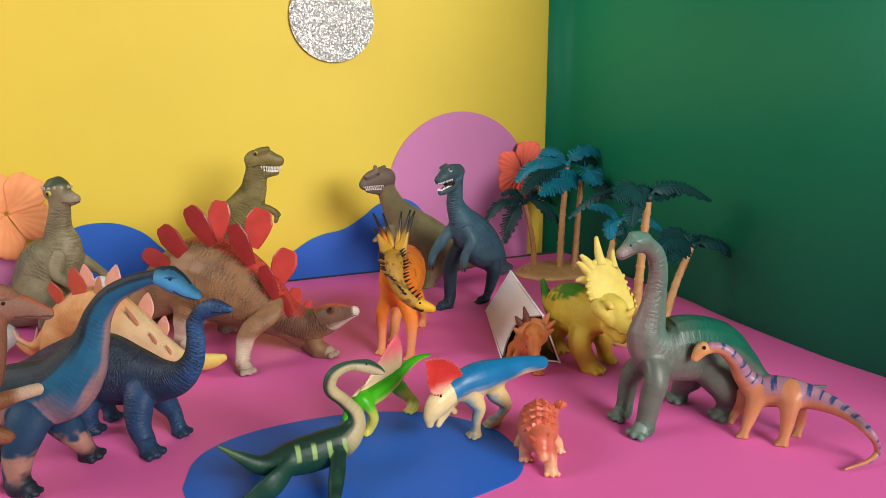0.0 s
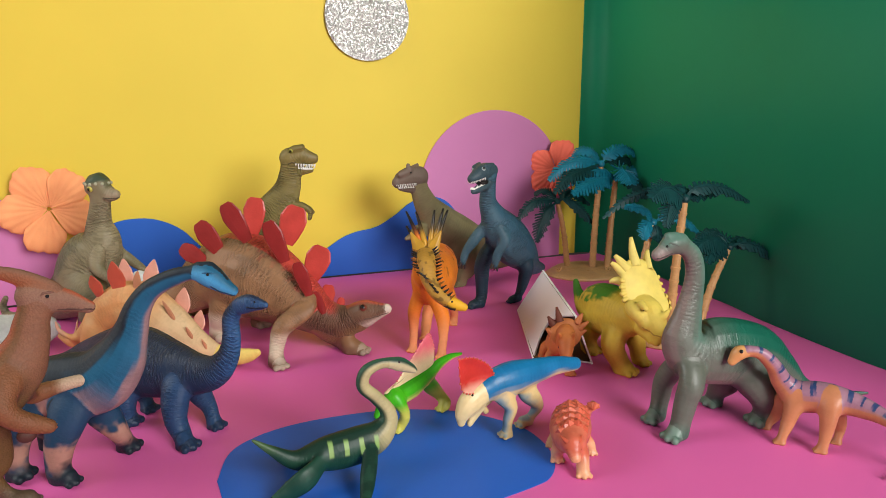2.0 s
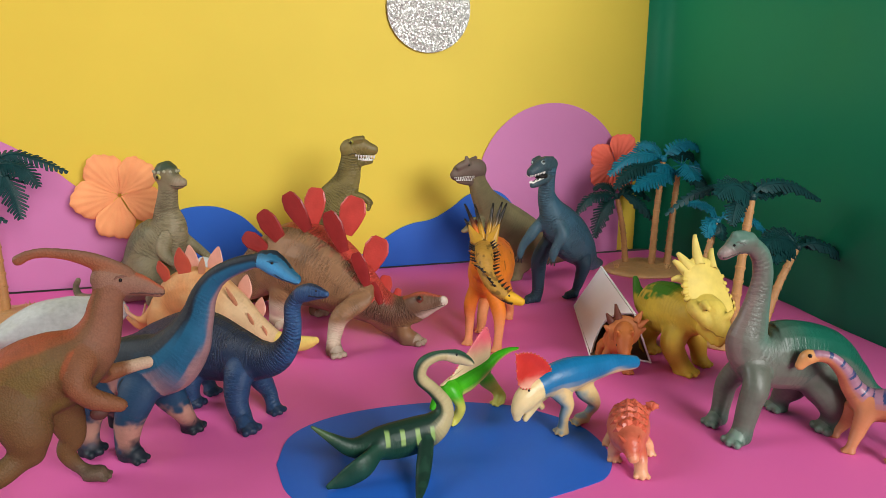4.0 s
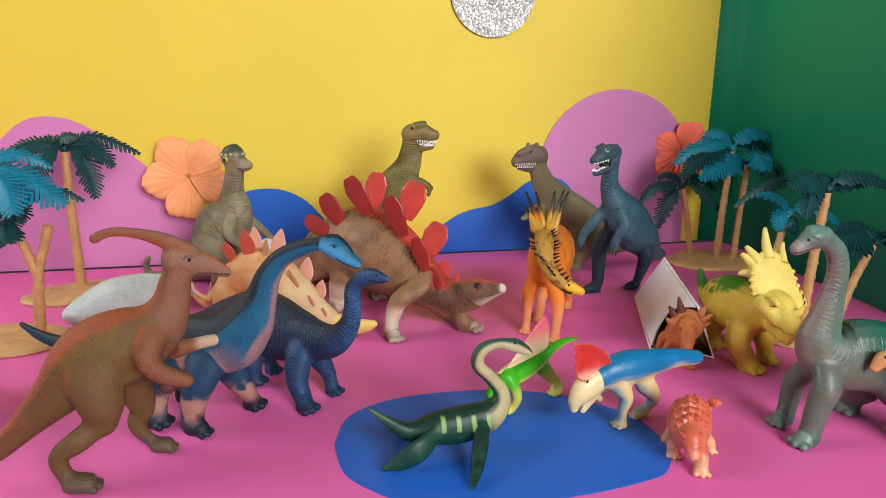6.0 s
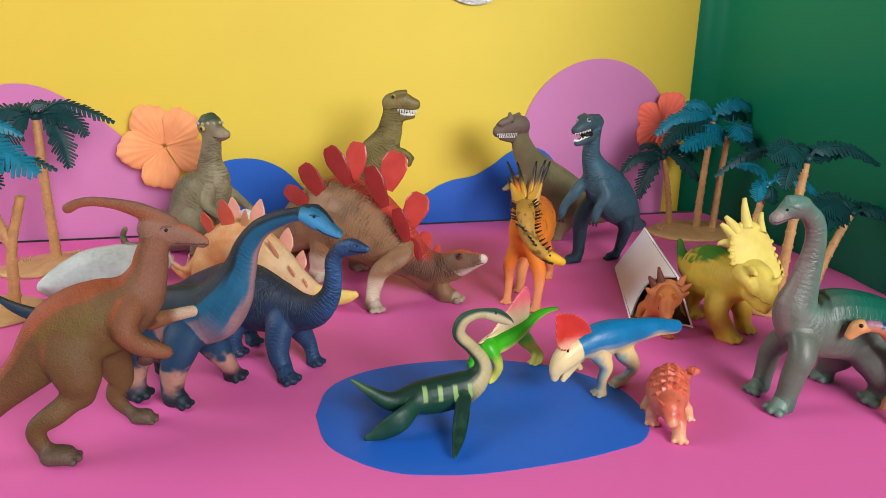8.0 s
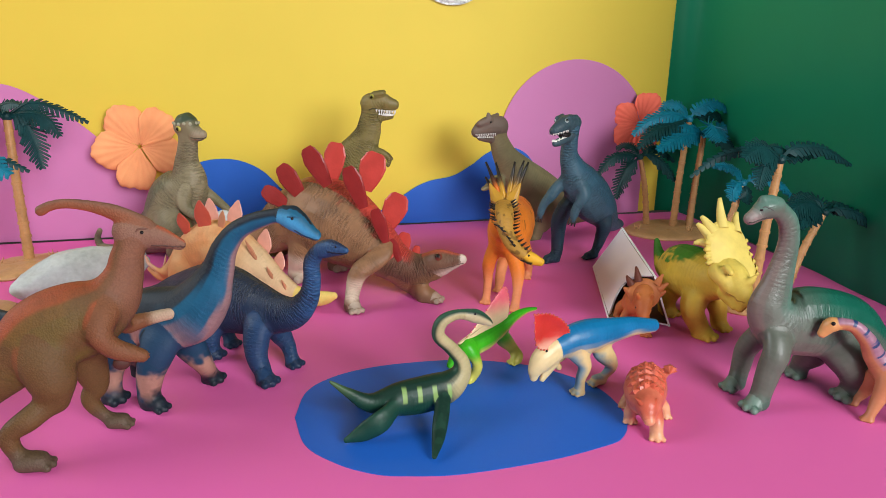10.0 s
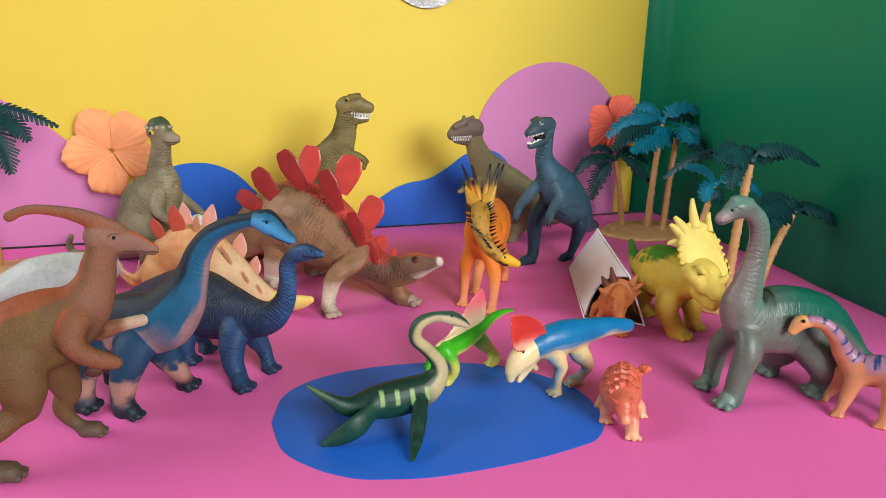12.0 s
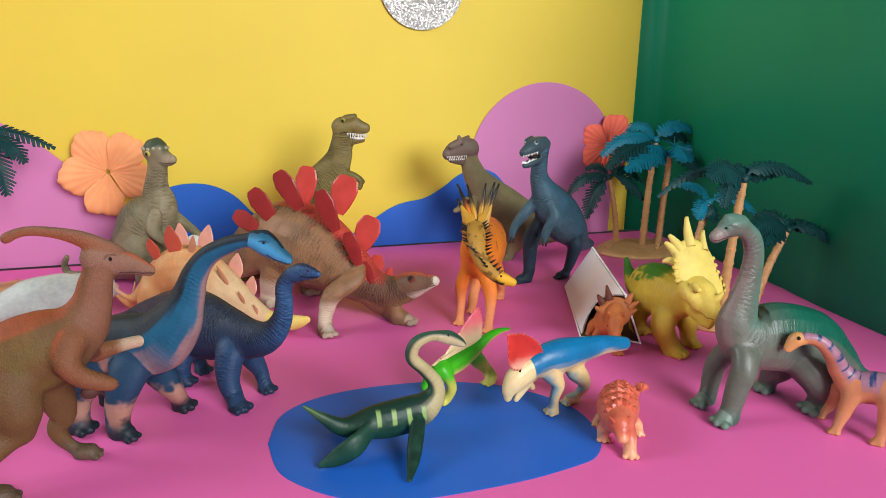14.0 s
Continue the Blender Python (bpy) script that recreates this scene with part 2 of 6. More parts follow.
def curved_card(plan, high, thick):
    """An upright sheet that follows a line of x and y."""
    line = smooth_line(plan, 8)
    step = np.gradient(line, axis=0)
    side = np.c_[-step[:, 1], step[:, 0]] / np.linalg.norm(step, axis=1)[:, None]
    bm = bmesh.new()
    rows = []
    for p, s in zip(line, side):
        a, b = p, p + s * thick
        rows.append([bm.verts.new((a[0], a[1], 0.0005)), bm.verts.new((b[0], b[1], 0.0005)), bm.verts.new((b[0], b[1], high)), bm.verts.new((a[0], a[1], high))])
    for a, b in zip(rows, rows[1:]):
        for i in range(4):
            j = (i + 1) % 4
            bm.faces.new((a[i], a[j], b[j], b[i]))
    bm.faces.new(rows[0])
    bm.faces.new(rows[-1][::-1])
    bmesh.ops.recalc_face_normals(bm, faces=bm.faces)
    for f in bm.faces:
        f.smooth = abs(f.normal.z) < 0.5
    return bm


GREEN_PLAN = [(0.500, 0.884), (0.530, 0.884), (0.547, 0.876), (0.556, 0.855), (0.559, 0.79), (0.558, 0.63), (0.550, 0.54), (0.549, 0.43), (0.557, 0.36), (0.566, 0.27), (0.572, 0.14)]
structure("wall_green", curved_card(GREEN_PLAN, 0.50, -0.0012), GREEN, "dark green card curving round the corner as a side wall", "wall")


def cutout(name, outline, y, thick, material, label, category):
    ob = part(name, prism([(x / 1000, z / 1000) for x, z in outline], thick), material, None)
    ob.matrix_world = pose(0, y, 0)
    return tagged(ob, label, category)


def arc(cx, cz, r, a0, a1, n):
    return [(cx + r * math.cos(radians(a0 + (a1 - a0) * i / n)), cz + r * math.sin(radians(a0 + (a1 - a0) * i / n))) for i in range(n + 1)]


cutout("paper_hill", [(284, 1)] + arc(389, 104, 105, 180, 0, 48)[:] + [(494, 1)], WALL_Y - 0.0012, 0.0006, LILAC, "round-topped lilac paper hill on the yellow card", "paper hill")
HILL_LEFT = smooth_line([(-490, 1), (-470, 52), (-430, 104), (-390, 132), (-353, 153), (-330, 172), (-305, 180), (-270, 174), (-225, 145), (-196, 119), (-165, 88), (-140, 45), (-132, 1)], 6)
cutout("paper_hill", [tuple(p) for p in HILL_LEFT], WALL_Y - 0.0012, 0.0006, LILAC, "wide lilac paper hill glued to the yellow card", "paper hill")
HILL_BLUE = smooth_line([(-152, 1), (-132, 48), (-97, 84), (-55, 91), (-20, 78), (6, 51), (30, 28), (62, 12), (92, 1)], 6)
cutout("paper_hill", [tuple(p) for p in HILL_BLUE], WALL_Y - 0.0020, 0.0006, BLUE, "low rounded blue paper hill on the yellow card", "paper hill")
HILL_PEAK = smooth_line([(96, 1), (132, 22), (161, 41), (178, 51), (196, 57), (216, 60), (230, 65), (250, 77), (268, 90), (292, 98), (322, 88), (348, 50), (362, 1)], 6)
cutout("paper_hill", [tuple(p) for p in HILL_PEAK], WALL_Y - 0.0020, 0.0006, BLUE, "blue paper hill with a stepped slope on yellow card", "paper hill")
cutout("paper_sun", arc(217.5, 323.5, 52.5, 0, 360, 96)[:-1], WALL_Y - 0.003, 0.0012, SILVER, "round silver glitter paper disc on the yellow card", "paper disc")

POND = smooth_line([(-1, 420), (8, 452), (25, 469), (51, 479), (86, 482), (129, 478), (169, 462), (190, 445), (209, 418), (213, 391), (208, 368), (197, 353), (183, 347), (143, 340), (90, 338), (58, 343), (40, 349), (21, 363), (4, 386), (-1, 420)], 16)[:-1]
pond = part("paper_pond", prism([(x / 1000, y / 1000) for x, y in POND], 0.0003), BLUE, None)
pond.matrix_world = Matrix(((1, 0, 0, 0), (0, 0, 1, 0), (0, -1, 0, 0.0001), (0, 0, 0, 1)))
tagged(pond, "oval blue paper pond lying on the pink card", "paper pond")


# ------------------------------------------------------------ toy figures


def sweep(points, w, ring=16, limb=False):
    """A closed round-ended tube along points of x, y, z, radius (mm); w: its width over its height. Returns verts, faces, axis samples."""
    if limb:
        # the limb grows out of the middle of the body
        x, y, z, r = points[0]
        points = [(x, y * 0.2, z + 0.6 * r, 0.7 * r), (x, y * 0.62, z, 0.95 * r), *points[1:]]
    line = smooth_line(points, 1.6)
    line[:, 3] = np.maximum(line[:, 3], 0.6)
    pos, rad = line[:, :3], line[:, 3]
    tan = np.gradient(pos, axis=0)
    tan /= np.linalg.norm(tan, axis=1)[:, None] + 1e-9
    ref = np.array([0, 1.0, 0]) if np.abs(tan[:, 1]).mean() < 0.75 else np.array([1.0, 0, 0])
    side = ref - tan * (tan @ ref)[:, None]
    side /= np.linalg.norm(side, axis=1)[:, None] + 1e-9
    up = np.cross(tan, side)
    # limbs are flat against the body at their root
    u = np.linspace(0, 1, len(pos))
    wide = np.full(len(pos), float(w))
    if limb:
        wide = w * (0.58 + 0.42 * np.clip(u / 0.5, 0, 1) ** 1.3)
    # rounded ends
    rows = []
    for k in (-0.92, -0.7, -0.4):
        rows.append((pos[0] + tan[0] * k * rad[0], rad[0] * math.sqrt(1 - k * k), side[0], up[0], wide[0]))
    rows += list(zip(pos, rad, side, up, wide))
    for k in (0.4, 0.7, 0.92):
        rows.append((pos[-1] + tan[-1] * k * rad[-1], rad[-1] * math.sqrt(1 - k * k), side[-1], up[-1], wide[-1]))
    a = np.linspace(0, 2 * np.pi, ring, endpoint=False)
    ca, sa = np.cos(a)[:, None], np.sin(a)[:, None]
    verts = np.vstack([c + r * (g * ca * s + sa * h) for c, r, s, h, g in rows])
    n = len(rows)
    faces = []
    for i in range(n - 1):
        for j in range(ring):
            k = (j + 1) % ring
            faces.append((i * ring + j, i * ring + k, (i + 1) * ring + k, (i + 1) * ring + j))
    faces.append(tuple(range(ring - 1, -1, -1)))
    faces.append(tuple((n - 1) * ring + j for j in range(ring)))
    length = np.r_[0, np.cumsum(np.linalg.norm(np.diff(pos, axis=0), axis=1))]
    return verts, faces, (pos, rad * (0.5 + 0.5 * min(w, 1)), up, length)


LATTICE = np.random.default_rng(5).uniform(-1, 1, (32, 32, 32))


def lattice_noise(q):
    """Smooth value noise, about -0.6 to 0.6."""
    out = np.zeros(len(q))
    for scale, share in ((1.0, 0.7), (2.1, 0.3)):
        u = q * scale + 7.3
        i = np.floor(u).astype(int)
        f = u - i
        f = f * f * (3 - 2 * f)
        for a in (0, 1):
            for b in (0, 1):
                for c in (0, 1):
                    w = (f[:, 0] if a else 1 - f[:, 0]) * (f[:, 1] if b else 1 - f[:, 1]) * (f[:, 2] if c else 1 - f[:, 2])
                    out += share * w * LATTICE[(i[:, 0] + a) % 32, (i[:, 1] + b) % 32, (i[:, 2] + c) % 32]
    return out


class Skin:
    """What a paint function may ask of the moulded surface."""

    def __init__(self, p, n, tag, along, share, dorsal, tags):
        self.p, self.n, self.tag, self.along, self.share, self.dorsal, self.tags = p, n, tag, along, share, dorsal, tags
        self.up = n[:, 2]
        self.coarse, self.fine = lattice_noise(p * 0.055), lattice_noise(p * 0.22)

    def on(self, *names):
        return np.isin(self.tag, [i for i, t in enumerate(self.tags) if t in names]).astype(float)

    def base(self, colour):
        return np.tile(rgb(colour), (len(self.p), 1))


def ease(x, a, b):
    u = np.clip((x - a) / (b - a), 0, 1)
    return u * u * (3 - 2 * u)


def blend(c, colour, mask):
    return c + (rgb(colour) - c) * np.clip(mask, 0, 1)[:, None]


def relaxed_normals(p, q):
    face = np.cross(p[q[:, 2]] - p[q[:, 0]], p[q[:, 3]] - p[q[:, 1]])
    no = np.stack([sum(np.bincount(q[:, k], face[:, i], len(p)) for k in range(4)) for i in range(3)], 1)
    return no / (np.linalg.norm(no, axis=1)[:, None] + 1e-12)


def with_toes(tubes):
    """Adds a pad and three round toes to the last piece of every leg; they point the way the foot points."""
    out = []
    for i, (tag, w, points) in enumerate(tubes):
        out.append((tag, w, points))
        last = tag == "foot" or (tag == "leg" and not (i + 1 < len(tubes) and tubes[i + 1][0] in ("foot", "leg") and np.linalg.norm(np.subtract(tubes[i + 1][2][0][:3], points[-1][:3])) < 9))
        if last and points[-1][2] < 9:
            x, y, z, r = points[-1]
            r = max(r, 2.4)
            way = np.array((1.0, 0.0))
            if tag == "foot":
                way = np.subtract(points[-1][:2], points[0][:2])
                way = way / (np.linalg.norm(way) + 1e-9)
            side = np.array((-way[1], way[0]))

            def spot(a, b, h, rr):
                u = np.array((x, y)) + way * a * r + side * b * r
                return (u[0], u[1], h * r, rr * r)

            if tag == "leg":
                out.append(("foot", 1.12, [spot(-0.1, 0, 0.55, 0.92), spot(0.45, 0, 0.5, 0.82)]))
            for k in (-1, 0, 1):
                out.append(("foot", 1.0, [spot(0.25, 0.55 * k, 0.45, 0.44), spot(1.2 - 0.24 * abs(k), 0.8 * k, 0.42, 0.42)]))
    return out


def mould(tubes, voxel, rounds, fillet=6.0):
    """Welds the tubes into one skin. Returns the mesh data in mm and, for each vertex, the nearest tube."""
    verts, faces, axes, tags = [], [], [], []
    count = 0
    for tag, w, points in with_toes(tubes):
        v, f, axis = sweep(points, w, limb=tag in ("leg", "arm"))
        verts.append(v)
        faces += [tuple(i + count for i in q) for q in f]
        count += len(v)
        axes.append(axis)
        tags.append(tag)
    me = mesh_of("mould", np.vstack(verts) / 1000, faces, [])
    ob = new("mould", me)
    weld = ob.modifiers.new("weld", "REMESH")
    weld.mode, weld.voxel_size = "VOXEL", voxel / 1000
    soft = ob.modifiers.new("soft", "SMOOTH")
    soft.factor, soft.iterations = 0.5, rounds
    graph = bpy.context.evaluated_depsgraph_get()
    graph.update()
    skin = bpy.data.meshes.new_from_object(ob.evaluated_get(graph))
    bpy.data.objects.remove(ob)
    bpy.data.meshes.remove(me)
    n = len(skin.vertices)
    co, no = np.empty(n * 3), np.empty(n * 3)
    skin.vertices.foreach_get("co", co)
    skin.vertex_normals.foreach_get("vector", no)
    quads = [tuple(q.vertices) for q in skin.polygons]
    bpy.data.meshes.remove(skin)
    p, no = co.reshape(-1, 3) * 1000, no.reshape(-1, 3)
    flat = p.astype(np.float32)
    size = (flat * flat).sum(1)[:, None]
    best, second = np.full(n, 1e9), np.full(n, 1e9)
    tag, along, share, dorsal = np.zeros(n, int), np.zeros(n), np.zeros(n), np.zeros(n)
    for i, (pos, rad, up, length) in enumerate(axes):
        q = pos.astype(np.float32)
        d = np.sqrt(np.maximum(size + (q * q).sum(1)[None] - 2 * flat @ q.T, 0)) - rad[None].astype(np.float32)
        k = d.argmin(1)
        near = d[np.arange(n), k]
        won = near < best
        second = np.minimum(second, np.maximum(near, best))
        best[won], tag[won] = near[won], i
        along[won], share[won] = length[k[won]], length[k[won]] / length[-1]
        dorsal[won] = (no[won] * up[k[won]]).sum(1)
    # fillet the welds: the skin is relaxed where two tubes meet
    q = np.array([f if len(f) == 4 else (*f, f[-1]) for f in quads])
    ends = np.vstack([q[:, [0, 1]], q[:, [1, 2]], q[:, [2, 3]], q[:, [3, 0]]])
    a, b = ends.T
    degree = np.maximum(np.bincount(a, minlength=n) + np.bincount(b, minlength=n), 1)[:, None]
    crisp = np.isin(tag, [i for i, t in enumerate(tags) if t in ("foot", "jaw", "brow", "ridge", "crest", "head")])
    reach = np.where(crisp, fillet * 0.22, fillet)
    pull = 0.7 * np.exp(-(((second - best) / reach) ** 2))[:, None] * (p[:, 2:] > 1.5)
    some = np.flatnonzero(pull[:, 0] > 0.02)
    slot = np.full(n, -1)
    slot[some] = np.arange(len(some))
    src, dst = np.r_[a, b], np.r_[b, a]
    keep = slot[src] >= 0
    src, dst = slot[src[keep]], dst[keep]
    for _ in range(int(44 / voxel)):
        mean = np.stack([np.bincount(src, p[dst, i], len(some)) for i in range(3)], 1) / degree[some]
        p[some] += pull[some] * (mean - p[some])
    return p, quads, Skin(p, relaxed_normals(p, q), tag, along, share, dorsal, tags)


def ball(c, r, n=10, squash=(1, 1, 1)):
    v, f = [], []
    for i in range(n // 2 + 1):
        th = math.pi * i / (n // 2)
        for j in range(n):
            ph = 2 * math.pi * j / n
            v.append((c[0] + r * squash[0] * math.sin(th) * math.cos(ph), c[1] + r * squash[1] * math.sin(th) * math.sin(ph), c[2] + r * squash[2] * math.cos(th)))
    for i in range(n // 2):
        for j in range(n):
            k = (j + 1) % n
            f.append((i * n + j, (i + 1) * n + j, (i + 1) * n + k, i * n + k))
    return np.array(v), f


def spike(base, tip, r, end=0.25, n=8, bow=(0, 0, 0), steps=5):
    """A tapered horn from base to tip, bowed sideways."""
    base, tip, bow = np.array(base, float), np.array(tip, float), np.array(bow, float)
    t = (tip - base) / np.linalg.norm(tip - base)
    s = np.cross(t, (0.3, 0.8, 0.52))
    s /= np.linalg.norm(s)
    u = np.cross(t, s)
    v, f = [], []
    for i in range(steps + 1):
        k = i / steps
        c, rr = base + (tip - base) * k + bow * math.sin(math.pi * k), r + (end - r) * k**1.2
        v += [c + rr * (math.cos(a) * s + math.sin(a) * u) for a in np.linspace(0, 2 * math.pi, n, endpoint=False)]
    for i in range(steps):
        for j in range(n):
            k = (j + 1) % n
            f.append((i * n + j, i * n + k, (i + 1) * n + k, (i + 1) * n + j))
    f.append(tuple(steps * n + j for j in range(n)))
    return np.array(v), f


def plate(base, tip, wide, thick, shape=((0.0, 0.72), (0.32, 0.92), (0.6, 1.0), (0.9, 0.74), (1.0, 0.46)), along=(1, 0, 0)):
    """A leaf-shaped bony plate from base to tip, thicker at its foot, with a rounded rim."""
    base, tip = np.array(base, float), np.array(tip, float)
    t = tip - base
    h = np.linalg.norm(t)
    t /= h
    s = np.array(along, float) - t * (t @ np.array(along, float))
    s /= np.linalg.norm(s)
    n = np.cross(t, s)
    v, f = [], []
    for k, half in [(-0.25, 0.5), *shape]:
        c, a, q = base + t * h * k, wide * half / 2, thick * (1.1 - 0.75 * max(k, 0))
        for e, g in ((1, 0), (0.86, 1), (0.3, 1.35), (-0.3, 1.35), (-0.86, 1), (-1, 0), (-0.86, -1), (-0.3, -1.35), (0.3, -1.35), (0.86, -1)):
            v.append(c + s * a * e + n * q * g / 2)
    m = 10
    for i in range(len(shape)):
        for j in range(m):
            k = (j + 1) % m
            f.append((i * m + j, i * m + k, (i + 1) * m + k, (i + 1) * m + j))
    f.append(tuple(len(shape) * m + j for j in range(m)))
    return np.array(v), f


def web(outline, thick, bulge=0.0, normal=None):
    """A membrane, frill or sail: a closed outline (mm) filled from its middle, thicker there, with a scalloped rim."""
    o = np.array(outline, float)
    o = smooth_line(np.vstack([o, o[:1]]), 5)[:-1]
    c = o.mean(0)
    nrm = np.zeros(3)
    for a, b in zip(o, np.roll(o, -1, 0)):
        nrm += np.cross(a - c, b - c)
    nrm /= np.linalg.norm(nrm)
    if normal is not None and nrm @ np.array(normal) < 0:
        nrm, o = -nrm, o[::-1]
    n = len(o)
    v, f = [], []
    ks = (0.0, 0.35, 0.7, 0.92, 1.0)
    for sgn in (1, -1):
        for k in ks[1:]:
            half = thick / 2 * (1.3 - 0.9 * k) if k < 1 else 0.12
            for q in o:
                v.append(c + (q - c) * k + nrm * (bulge * (1 - k * k) + sgn * half))
        v.append(c + nrm * (bulge + sgn * thick * 0.65))
    m = len(ks) - 1
    per = m * n + 1
    for b, sgn in ((0, 1), (per, -1)):
        mid = b + m * n
        for j in range(n):
            k = (j + 1) % n
            f.append((mid, b + j, b + k) if sgn > 0 else (mid, b + k, b + j))
            for i in range(m - 1):
                q = (b + i * n + j, b + (i + 1) * n + j, b + (i + 1) * n + k, b + i * n + k)
                f.append(q if sgn > 0 else q[::-1])
    for j in range(n):
        k = (j + 1) % n
        f.append(((m - 1) * n + j, per + (m - 1) * n + j, per + (m - 1) * n + k, (m - 1) * n + k))
    return np.array(v), f


JOINED = {"foot": "leg", "brow": "horn", "ridge": "brow"}


def split_mesh(name, p, no, faces, colour, along, fold, material, flat=False):
    """A mesh of some of the faces, which keeps the normals of the whole skin."""
    faces = np.array(faces) if len({len(f) for f in faces}) == 1 else faces
    used = np.unique(np.concatenate([np.ravel(f) for f in faces]) if not isinstance(faces, np.ndarray) else faces)
    place = np.full(len(p), -1)
    place[used] = np.arange(len(used))
    rows = place[faces].tolist() if isinstance(faces, np.ndarray) else [place[list(f)].tolist() for f in faces]
    me = bpy.data.meshes.new(name)
    me.from_pydata((p[used] / 1000).tolist(), [], rows)
    me.materials.append(material)
    me.polygons.foreach_set("use_smooth", [not flat] * len(me.polygons))
    layer = me.color_attributes.new("paint", "FLOAT_COLOR", "POINT")
    layer.data.foreach_set("color", np.c_[colour[used], np.ones(len(used))].astype(np.float32).ravel())
    for key, values in (("along", along), ("fold", fold)):
        run = me.attributes.new(key, "FLOAT", "POINT")
        run.data.foreach_set("value", values[used].astype(np.float32))
    me.update()
    if no is not None:
        me.normals_split_custom_set_from_vertices(no[used].tolist())
    return me


def figure(name, label, category, origin, heading, tubes, paint, material, voxel=0.8, rounds=5, eyes=(), extras=None, cuts=(0.0, 1.0), folds=0.35, size=1.0):
    """One moulded toy animal in its parts, cut from one welded skin with its paint. cuts: where along the body tube the tail ends and
    the neck begins. extras(p): crisp pieces as (verts, faces, colour or paint array, material, part name, label)."""
    p, quads, skin = mould(tubes, voxel, rounds)
    no = skin.n
    colour = np.clip(paint(skin), 0, 1)
    p[:, 2] = np.maximum(p[:, 2], 0.05)
    # which part each face belongs to
    names, owner = [], {}
    last = None
    for i, tag in enumerate(skin.tags):
        if tag == "foot" and last is not None:
            owner[i] = last
            continue
        owner[i] = len(names)
        names.append(JOINED.get(tag, tag))
        last = owner[i] if tag == "leg" else last
    of = np.array([owner[i] for i in range(len(skin.tags))])[skin.tag]
    body = owner[skin.tags.index("body")]
    if cuts[0] > 0:
        of[(of == body) & (skin.share < cuts[0])] = len(names)
        names.append("tail")
    if cuts[1] < 1:
        of[(of == body) & (skin.share > cuts[1])] = len(names)
        names.append("neck")
    fold = np.where(np.isin(skin.tag, [i for i, t in enumerate(skin.tags) if t in ("body", "neck")]), 1.0, folds)
    root = tagged(new("toy_" + name), label, "toy dinosaur", "toy dinosaurs")
    root.matrix_world = pose(origin[0] / 1000, origin[1] / 1000, 0.0007 if category == "on paper" else 0.0, 0, 0, heading) @ Matrix.Scale(size, 4)
    quads = np.array([q if len(q) == 4 else (*q, q[-1]) for q in quads])
    face_of = of[quads[:, 0]]
    made = {}
    for i, part_name in enumerate(names):
        some = quads[face_of == i]
        if len(some):
            made[i] = part(part_name, split_mesh(part_name, p, no, some, colour, skin.along, fold, material), None, root)
    head = next((made[i] for i, n in enumerate(names) if n == "head" and i in made), root)

    def piece(v, f, c, m, part_name, words="", flat=False, under=None):
        v = np.array(v)
        c = np.tile(rgb(c), (len(v), 1)) if isinstance(c, str) else c
        zero = np.zeros(len(v))
        part(part_name, split_mesh(part_name, v, None, f, c, zero, zero, m or material, flat), None, under or root, words)

    for (x, y, z, r, *c) in eyes:
        k = np.linalg.norm(p - (x, y, z), axis=1).argmin()
        at, out = p[k], no[k]
        v, f = ball(at - out * r * 0.25, r * (1.35 if c else 1.0))
        far = ((v - at) @ out)
        col = np.tile(rgb(c[0]), (len(v), 1)) if c else np.tile(rgb("0a0806"), (len(v), 1))
        col = np.where((far > r * 0.75)[:, None], rgb("0a0806"), col)
        piece(v, f, col, SKIN_GLOSS, "eye", "small glossy painted eye", under=head)
    rest = {}
    for v, f, c, m, part_name, *more in extras(p, no, skin) if extras else ():
        if part_name in ("teeth", "toenails", "rim", "knobs", "crest_fringe", "claws"):
            rest.setdefault(part_name, []).append((np.array(v), f, np.tile(rgb(c), (len(v), 1)) if isinstance(c, str) else c, m))
        else:
            piece(v, f, c, m, part_name, more[0] if more else "", part_name == "plate")
    for part_name, some in rest.items():
        count, faces = 0, []
        for v, f, c, m in some:
            faces += [tuple(i + count for i in q) for q in f]
            count += len(v)
        ob = part(part_name, split_mesh(part_name, np.vstack([s[0] for s in some]), None, faces, np.vstack([s[2] for s in some]), np.zeros(count), np.zeros(count), some[0][3] or material), None, root)
        tagged(ob, kind="stuff")
    return root


def onto(p, no, x, y, z):
    """The nearest place on the skin, and its outward way."""
    k = np.linalg.norm(p - (x, y, z), axis=1).argmin()
    return p[k], no[k]


def crease(p, no, points, radius, colour, name="mouth", words="thin dark line of the mouth"):
    """A thin painted line or fold that follows the skin through the points."""
    rows = []
    for q in smooth_line(points, 8):
        at, way = onto(p, no, *q)
        rows.append((*(at - way * radius * 0.45), radius))
    keep = [rows[0]]
    for r in rows[1:]:
        if np.linalg.norm(np.subtract(r[:3], keep[-1][:3])) > 0.7:
            keep.append(r)
    keep[0], keep[-1] = (*keep[0][:3], radius * 0.5), (*keep[-1][:3], radius * 0.5)
    v, f, _ = sweep(keep, 1.0, 6)
    return (v, f, colour, SKIN_MATT, name, words)


def claws(at, way, r, n=3, spread=0.5, colour="3a3430"):
    """Short claws that fan out from the end of a hand."""
    at, way = np.array(at, float), np.array(way, float)
    side = np.cross(way, (0.2, 0.5, 0.8))
    side /= np.linalg.norm(side)
    out = []
    for i in range(n):
        k = (i - (n - 1) / 2) / max(n - 1, 1) * 2
        out.append((*spike(at + side * k * r * 0.7 - way * 0.25, at + way + side * k * r * (0.7 + spread), r * 0.42, r * 0.16, 6, steps=3), colour, SKIN_MATT, "claws"))
    return out


